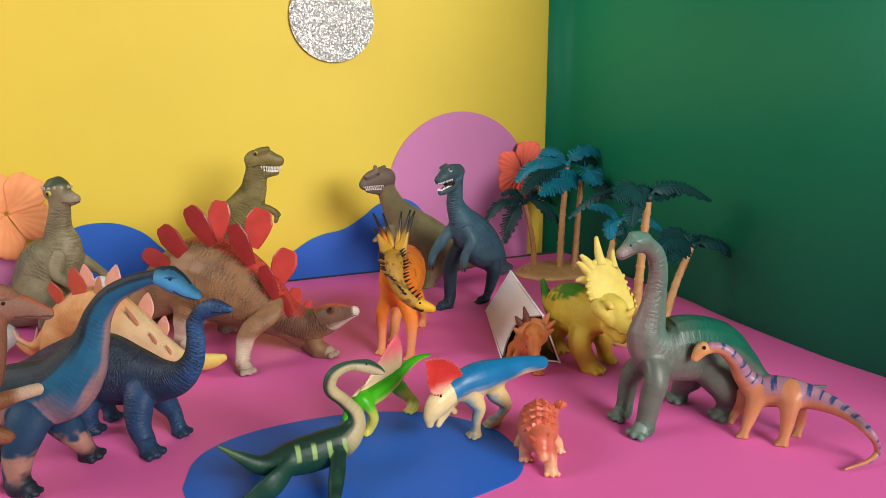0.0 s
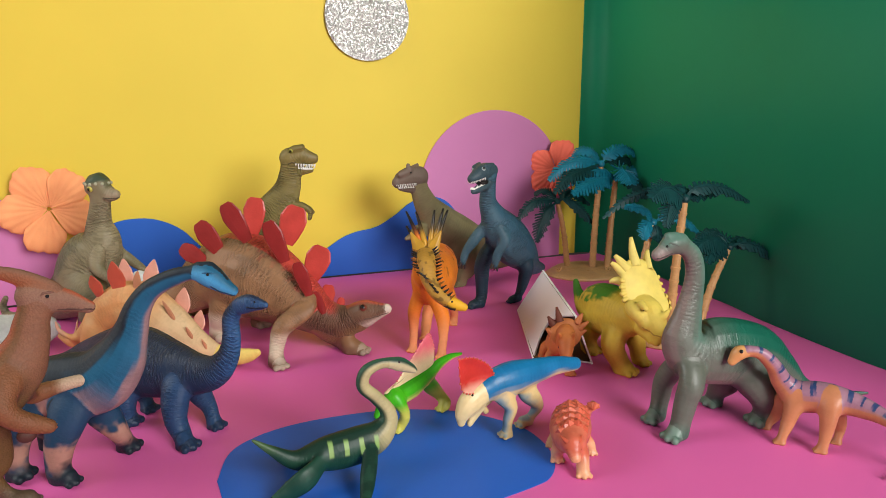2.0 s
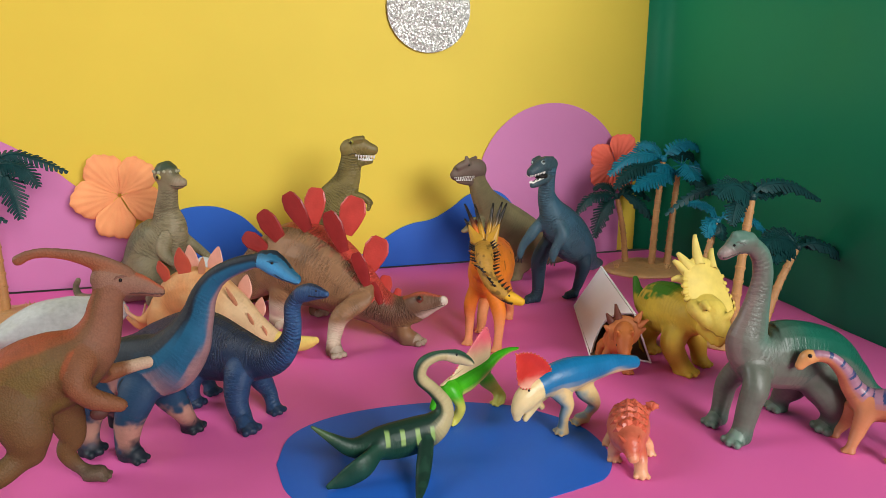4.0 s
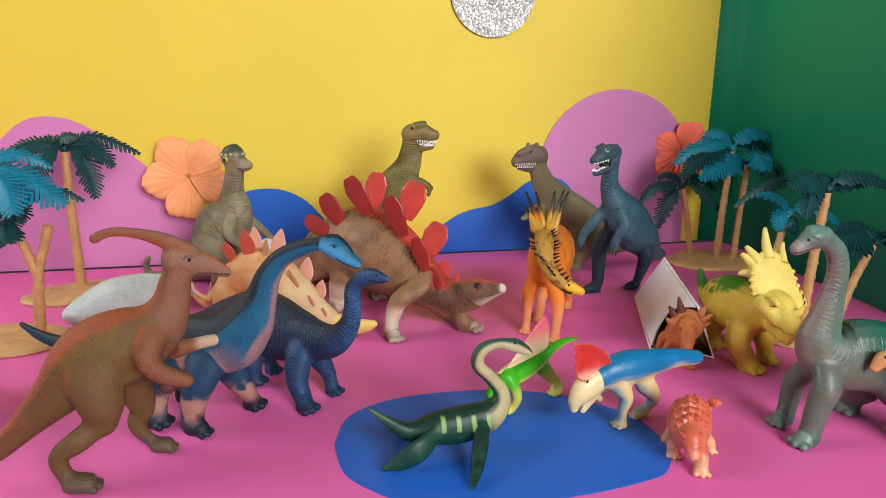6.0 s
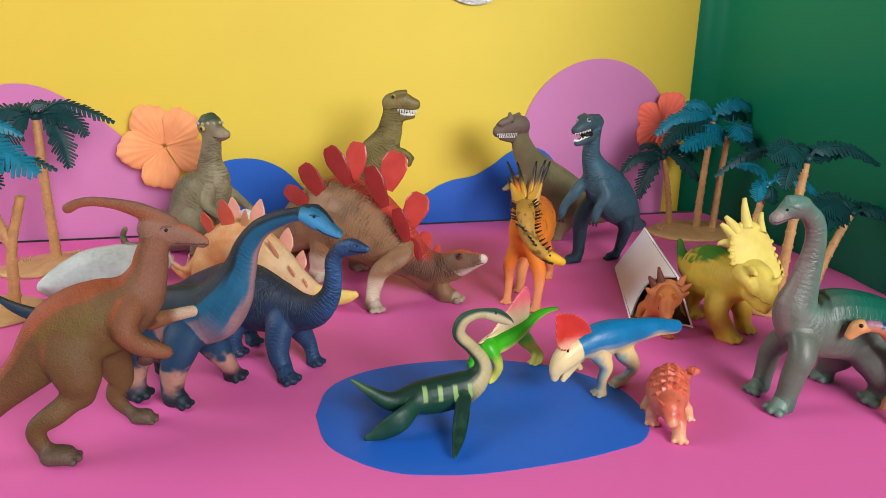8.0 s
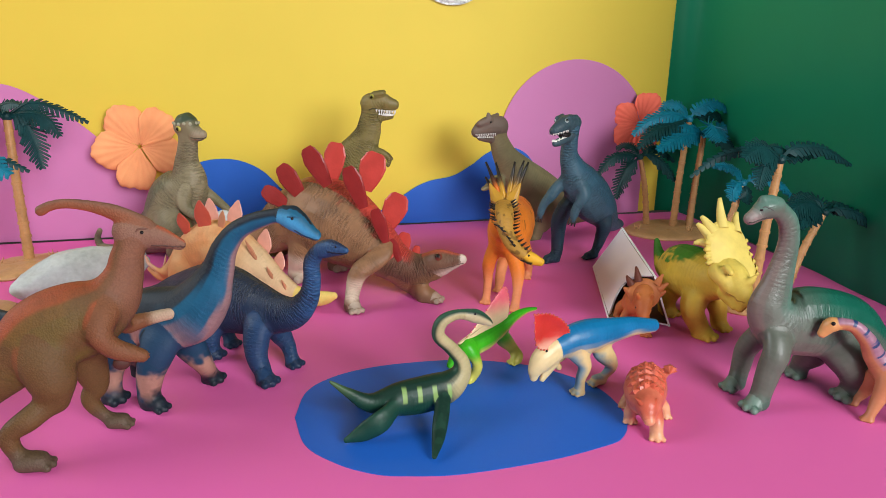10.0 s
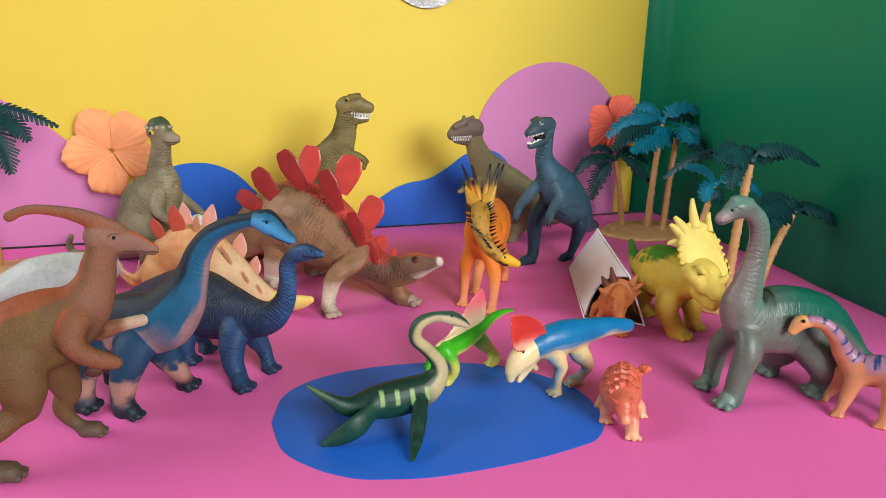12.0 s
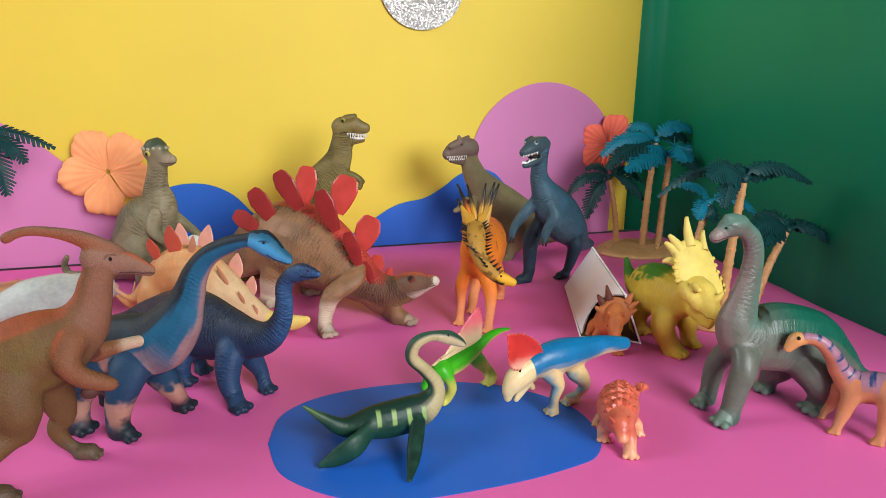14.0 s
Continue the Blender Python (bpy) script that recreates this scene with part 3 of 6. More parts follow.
def teeth(a, b, n, size, way=(0, 0, -1), radius=0.7):
    a, b, way = np.array(a, float), np.array(b, float), np.array(way, float)
    out = []
    for i in range(n):
        c = a + (b - a) * (i + 0.5) / n
        out.append((*spike(c, c + way * size * (0.8 + 0.4 * ((i * 7) % 3) / 2), radius, 0.12, 6, steps=2), "e6e2d6", TOOTH, "teeth"))
    return out


# ------------------------------------------------------------ big stegosaurus
STEGOSAURUS = []
STEGOSAURUS.append(("body", 0.8, [(-140.2, -55, 30.9, 3.6), (-123.1, -42, 26.9, 8.3), (-101.6, -28, 34.8, 17.7), (-75.3, -14, 54.3, 30.2), (-41.5, -4, 63.6, 40.7), (-3.3, -0, 59.9, 39.4), (28.3, 4, 47.6, 29.9), (50.6, 12, 34.2, 20.1), (66.8, 22, 29, 15.3), (80.8, 30, 31.6, 13.6)]))
STEGOSAURUS.append(("head", 0.8, [(78.2, 29, 32.3, 13.6), (90.5, 33, 38.2, 12.5), (101.9, 37, 41.6, 7.7), (108.9, 39, 43.8, 5.1)]))
STEGOSAURUS.append(("leg", 0.8, [(-37.5, -22, 45.8, 24.5), (-45.7, -22, 26.4, 15.8), (-51.9, -22, 13, 11.4), (-51.9, -22.2, 7, 10.9)]))
STEGOSAURUS.append(("leg", 0.8, [(-50, 22, 45, 22), (-46, 26, 22, 13), (-50, 26, 7, 10)]))
STEGOSAURUS.append(("leg", 0.85, [(55, -16, 47, 11), (47.5, -30, 34, 9), (43.7, -34, 18.5, 7.6), (47, -39.9, 8, 7.6)]))
STEGOSAURUS.append(("foot", 1.1, [(46.8, -39.1, 5, 7.6), (51.5, -40.6, 4, 6.6)]))
STEGOSAURUS.append(("leg", 0.85, [(52.1, 22, 23.1, 15), (59.9, 28, 10, 10.8), (76.4, 22.1, 8, 9.5)]))
STEGOSAURUS.append(("foot", 1.1, [(78, 24.4, 5, 9), (86.3, 26.2, 4, 6.8)]))
STEG_PLATES = [
    (-57.4, -33, 81.4, -78.9, -42, 93.5),
    (-40.8, -26, 92.6, -60.1, -34, 119.9),
    (-12.3, -18, 109, -28.4, -27, 140.3),
    (33.6, -14, 95.4, 22.2, -21, 128.5),
    (57.8, -9, 65.8, 51.1, -15, 93.3),
    (62.2, 4, 44.2, 55.9, 0, 62.5),
    (-27.6, 6, 108.5, -27, 12, 141.3),
    (14.7, 12, 104.4, 21.9, 20, 136.1),
    (40.7, 15, 71.2, 48.6, 24, 100.3),
    (48.4, 24, 41, 46.9, 30, 61.2),
    (59.5, 28, 34.8, 61.4, 32, 50),
]
STEG_WIDE = (17, 20, 20, 18, 14, 10, 22, 26, 24, 14, 8)


def paint_steg(a):
    c = a.base("966d4c")
    c = blend(c, "73543b", ease(a.coarse, -0.1, 0.5) * 0.6)
    c = blend(c, "5e4235", ease(a.share, 0.72, 0.86) * a.on("body") * 0.8 + a.on("head") * 0.75)
    c = blend(c, "96744e", ease(-a.dorsal, 0.1, 0.8) * a.on("body") * 0.7)
    c = blend(c, "c9483c", a.on("body") * ease(a.n[:, 1] + 0.12 * a.fine, -0.62, -0.42) * ease(a.dorsal, 0.0, 0.35) * ease(a.p[:, 0], -58, -34) * ease(-a.share, -0.93, -0.86))
    c = blend(c, "b9503f", a.on("head") * ease(a.dorsal, 0.6, 0.9))
    c = blend(c, "d8c9b8", a.on("head") * ease(a.share, 0.93, 1.0) + a.on("head") * ease(-a.dorsal, 0.3, 0.8) * 0.8)
    leg = a.on("leg", "foot")
    c = blend(c, "d2bda6", leg * ease(-a.p[:, 2], -34, -24) * 0.95 * (a.p[:, 1] < 0))
    c = blend(c, "86684f", leg * ease(-a.p[:, 2], -13, -5) * 0.9)
    c = blend(c, "d8ccba", a.on("foot") * ease(a.share, 0.93, 1.0) * ease(a.p[:, 2], 0.6, 1.6) * 0.4)
    return c


def steg_extras(p, no, a):
    out = []
    for i, (row, wide) in enumerate(zip(STEG_PLATES, STEG_WIDE)):
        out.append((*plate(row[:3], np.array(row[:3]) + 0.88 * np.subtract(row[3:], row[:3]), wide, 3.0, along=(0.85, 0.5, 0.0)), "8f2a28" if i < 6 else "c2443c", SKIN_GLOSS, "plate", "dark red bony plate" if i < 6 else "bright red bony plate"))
    out.append(crease(p, no, [(113, 36, 40), (104, 30, 37), (94, 25, 35)], 0.6, "5a4438"))
    return out


EYES = {
    "parasaurolophus": (51.8, -9, 129.3, 1.3),
    "pachycephalosaurus.R": (28.1, -8, 143.3, 2.3),
    "pachycephalosaurus.L": (32.7, 8, 146.5, 1.8),
    "tyrannosaurus": (5.4, -7, 176, 1.8),
    "carnotaurus": (69, 9, 144.5, 1.9),
    "allosaurus.L": (56, -1, 158.8, 2.2),
    "allosaurus.R": (52, -14, 157.5, 1.7),
    "amargasaurus": (82, 31.3, 65.5, 1.4),
    "styracosaurus": (50, -17, 65, 1.7),
    "brachiosaurus": (46.1, 7, 136.7, 1.1),
    "striped_sauropod": (41.7, 26, 65.2, 1.6),
    "protoceratops": (39, 8, 40.3, 1.1),
    "plesiosaurus": (49.9, -7, 73.9, 1),
    "blue_sauropod": (103.7, -6, 110.3, 1.1),
    "blue_diplodocus": (127.5, -7, 137.2, 1),
    "stegosaurus": (93.1, 22, 48.3, 2.5),
}
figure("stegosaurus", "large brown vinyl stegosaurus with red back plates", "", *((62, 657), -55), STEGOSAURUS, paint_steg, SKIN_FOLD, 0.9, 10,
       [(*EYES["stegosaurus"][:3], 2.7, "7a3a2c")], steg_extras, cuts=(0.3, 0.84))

# ------------------------------------------------------------ parasaurolophus
PARASAUROLOPHUS = []
PARASAUROLOPHUS.append(("body", 0.7, [(-70.4, -0, 16.9, 3.6), (-61, 0, 23.8, 6.2), (-44.7, -0, 38.1, 9.2), (-26.7, 0, 54.1, 14.5), (-6.8, -0, 72.5, 22.5), (13.7, 0, 79.3, 23.5), (30.5, 0, 88.9, 17.2), (39, 0, 102.3, 11.4), (42.6, 0, 115, 9.4), (46, 0, 124, 9)]))
PARASAUROLOPHUS.append(("head", 0.6, [(44.1, -0, 128.7, 9), (52.5, 0, 126.5, 8.7), (61.8, 0, 122.8, 6.4), (71.2, 0, 118, 3.8)]))
PARASAUROLOPHUS.append(("crest", 0.6, [(54.3, -0, 129.5, 6.4), (46, 0, 135.4, 5.6), (37.2, 0, 140.9, 4.6), (26.3, 0, 145.1, 3.4), (14.7, 0, 147.4, 2.9), (7.3, -0, 146.7, 2.9), (2.4, -0, 144.4, 3.2)]))
PARASAUROLOPHUS.append(("leg", 0.75, [(-7.3, -13, 70, 16.7), (-3.7, -13, 49.9, 13.7), (-3.5, -13, 37.2, 8.9)]))
PARASAUROLOPHUS.append(("leg", 0.9, [(-3.2, -16, 38.7, 8.5), (-15.8, -16, 30.9, 7.2), (-27.9, -16, 22.4, 5.5), (-26.9, -16, 11.6, 5.2), (-22.6, -16, 3.2, 4.9)]))
PARASAUROLOPHUS.append(("foot", 1.25, [(-23, -17.5, 5, 6), (-15, -20, 4.6, 5.6)]))
PARASAUROLOPHUS.append(("leg", 0.8, [(13.3, 14, 49.3, 11.9), (15.7, 14, 30.3, 7.8), (11.4, 14, 20.4, 5.4), (17.6, 14, 8.5, 4.7), (24.5, 14, 2.7, 4.4)]))
PARASAUROLOPHUS.append(("foot", 1.25, [(22.2, 12.4, 4.4, 5), (28, 10, 4.2, 4.8)]))
PARASAUROLOPHUS.append(("arm", 0.9, [(28, -15, 88, 10), (23.2, -17, 76, 7.6), (29, -17.5, 66.5, 6.4), (38, -17.5, 61.2, 5.4), (44, -17.5, 58.5, 4.2)]))
PARASAUROLOPHUS.append(("arm", 0.9, [(36.3, 16, 67.9, 6.4), (49.8, 16, 67.6, 4.4), (58.4, 16, 68.7, 4.0), (63.2, 16, 69, 3.8)]))


def paint_para(a):
    c = a.base("634825")
    c = blend(c, "635420", ease(a.coarse, -0.2, 0.35) * ease(a.share, 0.28, 0.45) * ease(-a.share, -0.74, -0.64) * a.on("body") * 0.8)
    c = blend(c, "683f26", ease(-a.share, -0.42, -0.1) * a.on("body") * 0.6)
    c = blend(c, "984a29", ease(a.dorsal + 0.25 * a.coarse, 0.36, 0.88) * a.on("body"))
    c = blend(c, "82563f", ease(a.share, 0.66, 0.8) * a.on("body") * ease(-a.dorsal, -0.7, -0.2) * 0.85)
    c = blend(c, "84604c", a.on("head"))
    c = blend(c, "aa5639", ease(a.dorsal, 0.35, 0.85) * a.on("head", "crest") + a.on("crest") * 0.4)
    c = blend(c, "7a5a48", a.on("crest") * ease(-a.dorsal, 0.1, 0.7) * 0.7)
    c = blend(c, "7c4c2f", a.on("arm") * 0.85)
    c = blend(c, "b59a80", a.on("arm") * (a.p[:, 1] > 5) * ease(a.share, 0.5, 0.8))
    c = blend(c, "5d4c3c", a.on("leg", "foot") * ease(-a.p[:, 2], -18, -6))
    return c


def para_extras(p, no, a):
    out = []
    for x, y, z in ((44.5, -19, 57.5), (46, -17, 57.0), (46, -15, 57.8)):
        out.append((*ball((x, y, z), 1.5, 8, (1.5, 0.8, 0.8)), "a05c3c", SKIN_MATT, "toenails"))
    out.append(crease(p, no, [(75, -2, 116.5), (66, -4, 117.5), (56, -6, 118.5)], 0.45, "50342a"))
    out.append(crease(p, no, [(55, -8, 131.5), (51.5, -9, 132), (48.5, -8, 130)], 0.8, "6b4638", "brow", "raised fold over the eye"))
    out.append((*ball((33, -17, 55.5), 4.2, 12, (1.2, 0.5, 1.0)), "4a2c22", SKIN_MATT, "hand"))
    return out


figure("parasaurolophus", "orange-brown vinyl duckbilled dinosaur with a long crest", "", *((-132, 418), 10), PARASAUROLOPHUS, paint_para, SKIN_SCALE, 0.75, 11,
       [(*EYES["parasaurolophus"][:3], 1.1)], para_extras, cuts=(0.3, 0.8))

# ------------------------------------------------------------ blue long-necks
BLUE_DIPLODOCUS = []
BLUE_DIPLODOCUS.append(("body", 0.72, [(-150.6, 0, 46.9, 2.2), (-128.9, 0, 40, 4.7), (-92.4, 0, 36.7, 7.1), (-53.7, 0, 41.7, 11.3), (-11.6, 0, 51.4, 18), (18, -0, 56.9, 21.3), (43.9, -0, 63.5, 20.5), (59.8, -0, 78.5, 16.8), (69.8, -0, 96.3, 11.1), (75.9, -0, 110.9, 8.5), (85, -0, 122.9, 6.6), (97.6, -0, 130.7, 5.5), (111.7, -0, 135.7, 5.1), (122.2, -0, 138.1, 5.3)]))
BLUE_DIPLODOCUS.append(("head", 0.82, [(119, 0, 136.5, 6), (126, 0, 135, 7.4), (133, 0, 130.5, 5.6), (139, 0, 127, 3.6)]))
BLUE_DIPLODOCUS.append(("ridge", 0.7, [(118, 0, 141, 2.6), (127, 0, 141.2, 2.6), (134, 0, 135, 2.2), (137.5, 0, 130.5, 1.6)]))
BLUE_DIPLODOCUS.append(("leg", 0.9, [(31.7, -16, 51.9, 14.7), (24.7, -16, 28.5, 9.7), (20.5, -16, 11.1, 7.9), (19.7, -16.2, 6, 7.6)]))
BLUE_DIPLODOCUS.append(("foot", 1.1, [(21.3, -16.1, 5, 6.8), (27.6, -16.8, 5, 5.3)]))
BLUE_DIPLODOCUS.append(("leg", 0.9, [(34.1, 16, 36.9, 13.3), (39.9, 16, 20.8, 7.5), (35.5, 28.2, 6, 6.9)]))
BLUE_DIPLODOCUS.append(("leg", 0.9, [(-0, -16, 46.5, 14.3), (-7.1, -16, 24.5, 8.4), (-8.8, -17.8, 6, 7.3)]))
BLUE_DIPLODOCUS.append(("leg", 0.9, [(-16, 14, 36, 13), (-18, 18, 18, 8), (-18, 20, 6, 7)]))


def paint_diplo(a):
    c = a.base("103850")
    body = a.on("body")
    c = blend(c, "125a78", ease(a.share, 0.45, 0.66) * body * 0.95 + a.on("head") * 0.9)
    c = blend(c, "101c26", ease(a.dorsal + 0.15 * a.coarse + 0.22 * ease(a.share, 0.6, 0.75), 0.2, 0.48) * body)
    c = blend(c, "a8796b", ease(-a.dorsal + 0.35 * a.coarse, -0.15, 0.3) * body * ease(a.share, 0.36, 0.46) * ease(-a.share, -0.68, -0.58) * 0.9)
    c = blend(c, "9a7670", ease(-a.dorsal + 0.25 * a.coarse, 0.62, 0.9) * body * 0.85)
    c = blend(c, "3f93bd", a.on("head") * ease(-a.dorsal, -0.7, 0.0))
    c = blend(c, "12202a", a.on("ridge"))
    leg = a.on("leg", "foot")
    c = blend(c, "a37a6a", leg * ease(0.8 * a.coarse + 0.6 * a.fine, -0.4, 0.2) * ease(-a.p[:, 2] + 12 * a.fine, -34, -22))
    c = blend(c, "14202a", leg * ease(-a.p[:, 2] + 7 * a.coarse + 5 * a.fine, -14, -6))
    c = blend(c, "173a55", leg * ease(a.p[:, 2] + 8 * a.fine, 28, 38))
    return c


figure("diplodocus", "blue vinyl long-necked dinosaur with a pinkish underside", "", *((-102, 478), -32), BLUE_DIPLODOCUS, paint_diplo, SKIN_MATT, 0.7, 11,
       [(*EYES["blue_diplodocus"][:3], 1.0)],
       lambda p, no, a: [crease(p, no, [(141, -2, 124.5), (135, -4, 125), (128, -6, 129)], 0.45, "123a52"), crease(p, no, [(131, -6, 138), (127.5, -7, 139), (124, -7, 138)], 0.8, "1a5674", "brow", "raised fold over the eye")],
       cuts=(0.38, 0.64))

BLUE_SAUROPOD = []
BLUE_SAUROPOD.append(("body", 0.72, [(-143.4, 0, 19.6, 2.5), (-110.8, -0, 27.5, 6.8), (-80.7, -0, 33.8, 16), (-48.9, 0, 37.7, 25.9), (-15.4, 0, 44.6, 27), (18.3, 0, 45.5, 20.9), (43.6, -0, 47.7, 14.6), (61.2, -0, 54.1, 10.7), (73.2, -0, 67.2, 8.1), (77.1, -0, 81.2, 6.9), (77.5, -0, 92.6, 6.5), (83.3, -0, 101.7, 6)]))
BLUE_SAUROPOD.append(("head", 0.8, [(86, -0, 103.1, 6), (95.5, -0, 106.5, 5.9), (104.3, -0, 107.1, 4), (108.8, -0, 107.3, 2.5)]))
BLUE_SAUROPOD.append(("leg", 0.9, [(30, -15, 40.1, 13), (32.8, -15, 18.9, 8.6), (38.8, -15, 6.5, 7.3), (44.2, -18, 5, 6.9)]))
BLUE_SAUROPOD.append(("leg", 0.9, [(25.4, 15, 29, 11.1), (31.6, 15, 14.6, 6.4), (38.6, 12.8, 5, 5.9)]))
BLUE_SAUROPOD.append(("leg", 0.9, [(-23, -16, 35, 15.5), (-19.9, -16, 17.2, 8.7), (-20.7, -14.3, 5, 7)]))
BLUE_SAUROPOD.append(("leg", 0.9, [(-35.6, 8, 19.2, 12.8), (-29.8, 8, 10.1, 5.9), (-26.6, 6.8, 5, 5.9)]))


def paint_blue(a):
    c = a.base("182d48")
    c = blend(c, "162338", ease(a.dorsal + 0.3 * a.coarse, 0.1, 0.8) * a.on("body") * 0.8)
    c = blend(c, "2c5580", ease(a.share, 0.72, 0.85) * a.on("body") * ease(-a.dorsal, -0.4, 0.4) + a.on("head") * 0.8)
    c = blend(c, "222f4c", a.on("head") * ease(a.dorsal, 0.55, 0.9))
    c = blend(c, "28507c", a.on("leg") * 0.4)
    return c


figure("sauropod", "dark blue ribbed vinyl long-necked dinosaur", "", *((-34, 517), -50), BLUE_SAUROPOD, paint_blue, SKIN_FINE, 0.7, 11,
       [(*EYES["blue_sauropod"][:3], 0.9)], lambda p, no, a: [crease(p, no, [(111, -1.5, 105.6), (105, -4, 104.5), (98, -6, 104.5)], 0.4, "101c30"), crease(p, no, [(107, -5, 111.5), (103.5, -6, 112), (100, -6, 111.5)], 0.8, "24426a", "brow", "raised fold over the eye")], cuts=(0.3, 0.66))

# ------------------------------------------------------------ small stegosaurus
YELLOW_STEGOSAURUS = []
YELLOW_STEGOSAURUS.append(("body", 0.7, [(-81.1, 0, 19.3, 2.8), (-68, -0, 14.1, 6.1), (-49.5, 0, 24.6, 11.4), (-25.7, -0, 43.3, 20.2), (2.1, 0, 51.1, 25.1), (28.9, -0, 38, 21.8), (52.1, -0, 23.1, 16), (75.2, -0, 13.8, 9.7)]))
YELLOW_STEGOSAURUS.append(("head", 0.8, [(75.2, -0, 13.8, 9.2), (95.4, 0, 13.5, 7.6), (106.7, -0, 15.7, 6), (114, 0, 18.4, 3.5)]))
YELLOW_STEGOSAURUS.append(("spike", 1, [(-60.5, -6, 19.3, 3.3), (-75.3, -6, 26.6, 2.2), (-78.5, -6, 34.7, 1.1)]))
YELLOW_STEGOSAURUS.append(("spike", 1, [(-70.7, 6, 15.3, 3.3), (-67.9, 6, 23.8, 2.2), (-65.6, 6, 33.4, 1.1)]))
YELLOW_STEGOSAURUS.append(("leg", 0.8, [(-36, -13, 34, 14), (-40, -14, 14, 8), (-38, -15, 5, 7)]))
YELLOW_STEGOSAURUS.append(("leg", 0.8, [(-36, 13, 34, 14), (-40, 14, 14, 8), (-38, 15, 5, 7)]))
YELLOW_STEGOSAURUS.append(("leg", 0.8, [(34, -12, 26, 10), (36, -13, 10, 6), (38, -13, 5, 6)]))
YELLOW_STEGOSAURUS.append(("leg", 0.8, [(34, 12, 26, 10), (36, 13, 10, 6), (38, 13, 5, 6)]))
SMALL_PLATES = [
    (-29.4, -7, 65.8, -31.7, -11.2, 81.7),
    (-8.9, -7, 70.1, -9.3, -11.2, 95.4),
    (-11, 7, 69.1, -15.5, 11.2, 92.2),
    (8.5, -7, 72, 14.4, -11.2, 88.3),
    (10.8, 7, 68.7, 15.6, 11.2, 92.9),
    (42.4, -9, 47.8, 37.5, -14.4, 64.5),
    (39.9, 7, 46.5, 42.7, 11.2, 68.9),
    (57.8, -7, 28.9, 55.2, -11.2, 41.6),
    (54.2, 7, 32, 56.6, 11.2, 48.9),
    (69.7, -6, 21.6, 68.2, -9.6, 30.6),
]
SMALL_WIDE = (15, 19, 17, 8, 17, 5, 17, 4, 14, 3)


def paint_small_steg(a):
    c = a.base("d6a06a")
    c = blend(c, "d98a4e", ease(a.coarse, -0.1, 0.4) * 0.6)
    c = blend(c, "cf7a50", ease(a.dorsal, 0.5, 0.9) * a.on("body") * ease(-a.share, -0.6, -0.3) * 0.5)
    c = blend(c, "dcb98c", ease(a.share, 0.55, 0.75) * a.on("body"))
    c = blend(c, "e0c268", a.on("head"))
    c = blend(c, "d9a58c", a.on("spike") * ease(a.share, 0.2, 0.6))
    return c


def small_steg_extras(p, no, a):
    out = []
    for i, (row, wide) in enumerate(zip(SMALL_PLATES, SMALL_WIDE)):
        out.append((*plate(row[:3], row[3:], wide, 2.0, ((0.0, 0.7), (0.35, 0.95), (0.6, 0.8), (0.85, 0.42), (1.0, 0.1))), "c98a66" if i in (3, 5, 7, 9) else "c4553f" if row[1] < 0 else "dc9a86", SKIN_GLOSS, "plate", "orange-red bony plate" if row[1] < 0 else "pale pink bony plate"))
    return out


figure("stegosaurus", "small yellow-orange vinyl stegosaurus with red-orange plates", "", *((-56, 648), -32), YELLOW_STEGOSAURUS, paint_small_steg, SKIN_MATT, 0.8, 11,
       [(96, -6, 8, 0.9)], small_steg_extras, cuts=(0.22, 1.0))

# ------------------------------------------------------------ upright meat eaters and the dome-head
PACHYCEPHALOSAURUS = []
PACHYCEPHALOSAURUS.append(("body", 0.85, [(-106.4, 0, 18.4, 3.3), (-111.3, 0, 8.8, 4), (-104.6, 0, -1.4, 5.3), (-78, 0, -0.6, 9.2), (-41.7, 0, 18.3, 19.2), (-6.7, 0, 39, 30), (9.4, 0, 66.3, 30.7), (25.3, 0, 87.8, 21.8), (26.3, 0, 108.1, 13.2), (29.3, -0, 124.6, 10.7), (31.3, 0, 138.4, 10.7)]))
PACHYCEPHALOSAURUS.append(("head", 1, [(26.5, 0, 144.1, 10.7), (30.7, 0, 148.4, 10.6), (35.9, 0, 140.5, 8.9), (44.5, -0, 136.9, 7.1), (48.2, -0, 137.1, 5.3)]))
PACHYCEPHALOSAURUS.append(("arm", 1, [(32.2, -19, 84.7, 8.8), (33.7, -19, 67.9, 7.1), (42.6, -19, 59.1, 5.3), (48.3, -19, 56.1, 4.1)]))
PACHYCEPHALOSAURUS.append(("arm", 1, [(32.6, 16, 79.2, 7.4), (43.2, 16, 67.6, 5.5), (55.6, 16, 60.1, 4.3), (61.3, 16, 56.3, 3.7)]))
PACHYCEPHALOSAURUS.append(("leg", 0.8, [(6.5, -22, 52.1, 24.1), (27.7, -22, 32.8, 15.6), (18.4, -22, 15.8, 9.7)]))
PACHYCEPHALOSAURUS.append(("leg", 0.8, [(6.5, 22, 52.1, 24.1), (27.7, 22, 32.8, 15.6), (18.4, 22, 15.8, 9.7)]))


def paint_pachy(a):
    c = a.base("857a5c")
    c = blend(c, "5f6148", ease(a.coarse + 0.4 * a.dorsal, 0.1, 0.7) * 0.8)
    c = blend(c, "9c9072", ease(-a.dorsal, 0.2, 0.8) * a.on("body") * 0.7 + a.on("arm") * 0.4)
    c = blend(c, "3f4d3a", a.on("head") * ease(a.p[:, 2] - 0.25 * a.p[:, 0], 139, 143))
    c = blend(c, "a08f76", a.on("head") * ease(a.share, 0.6, 0.85) * 0.8)
    return c


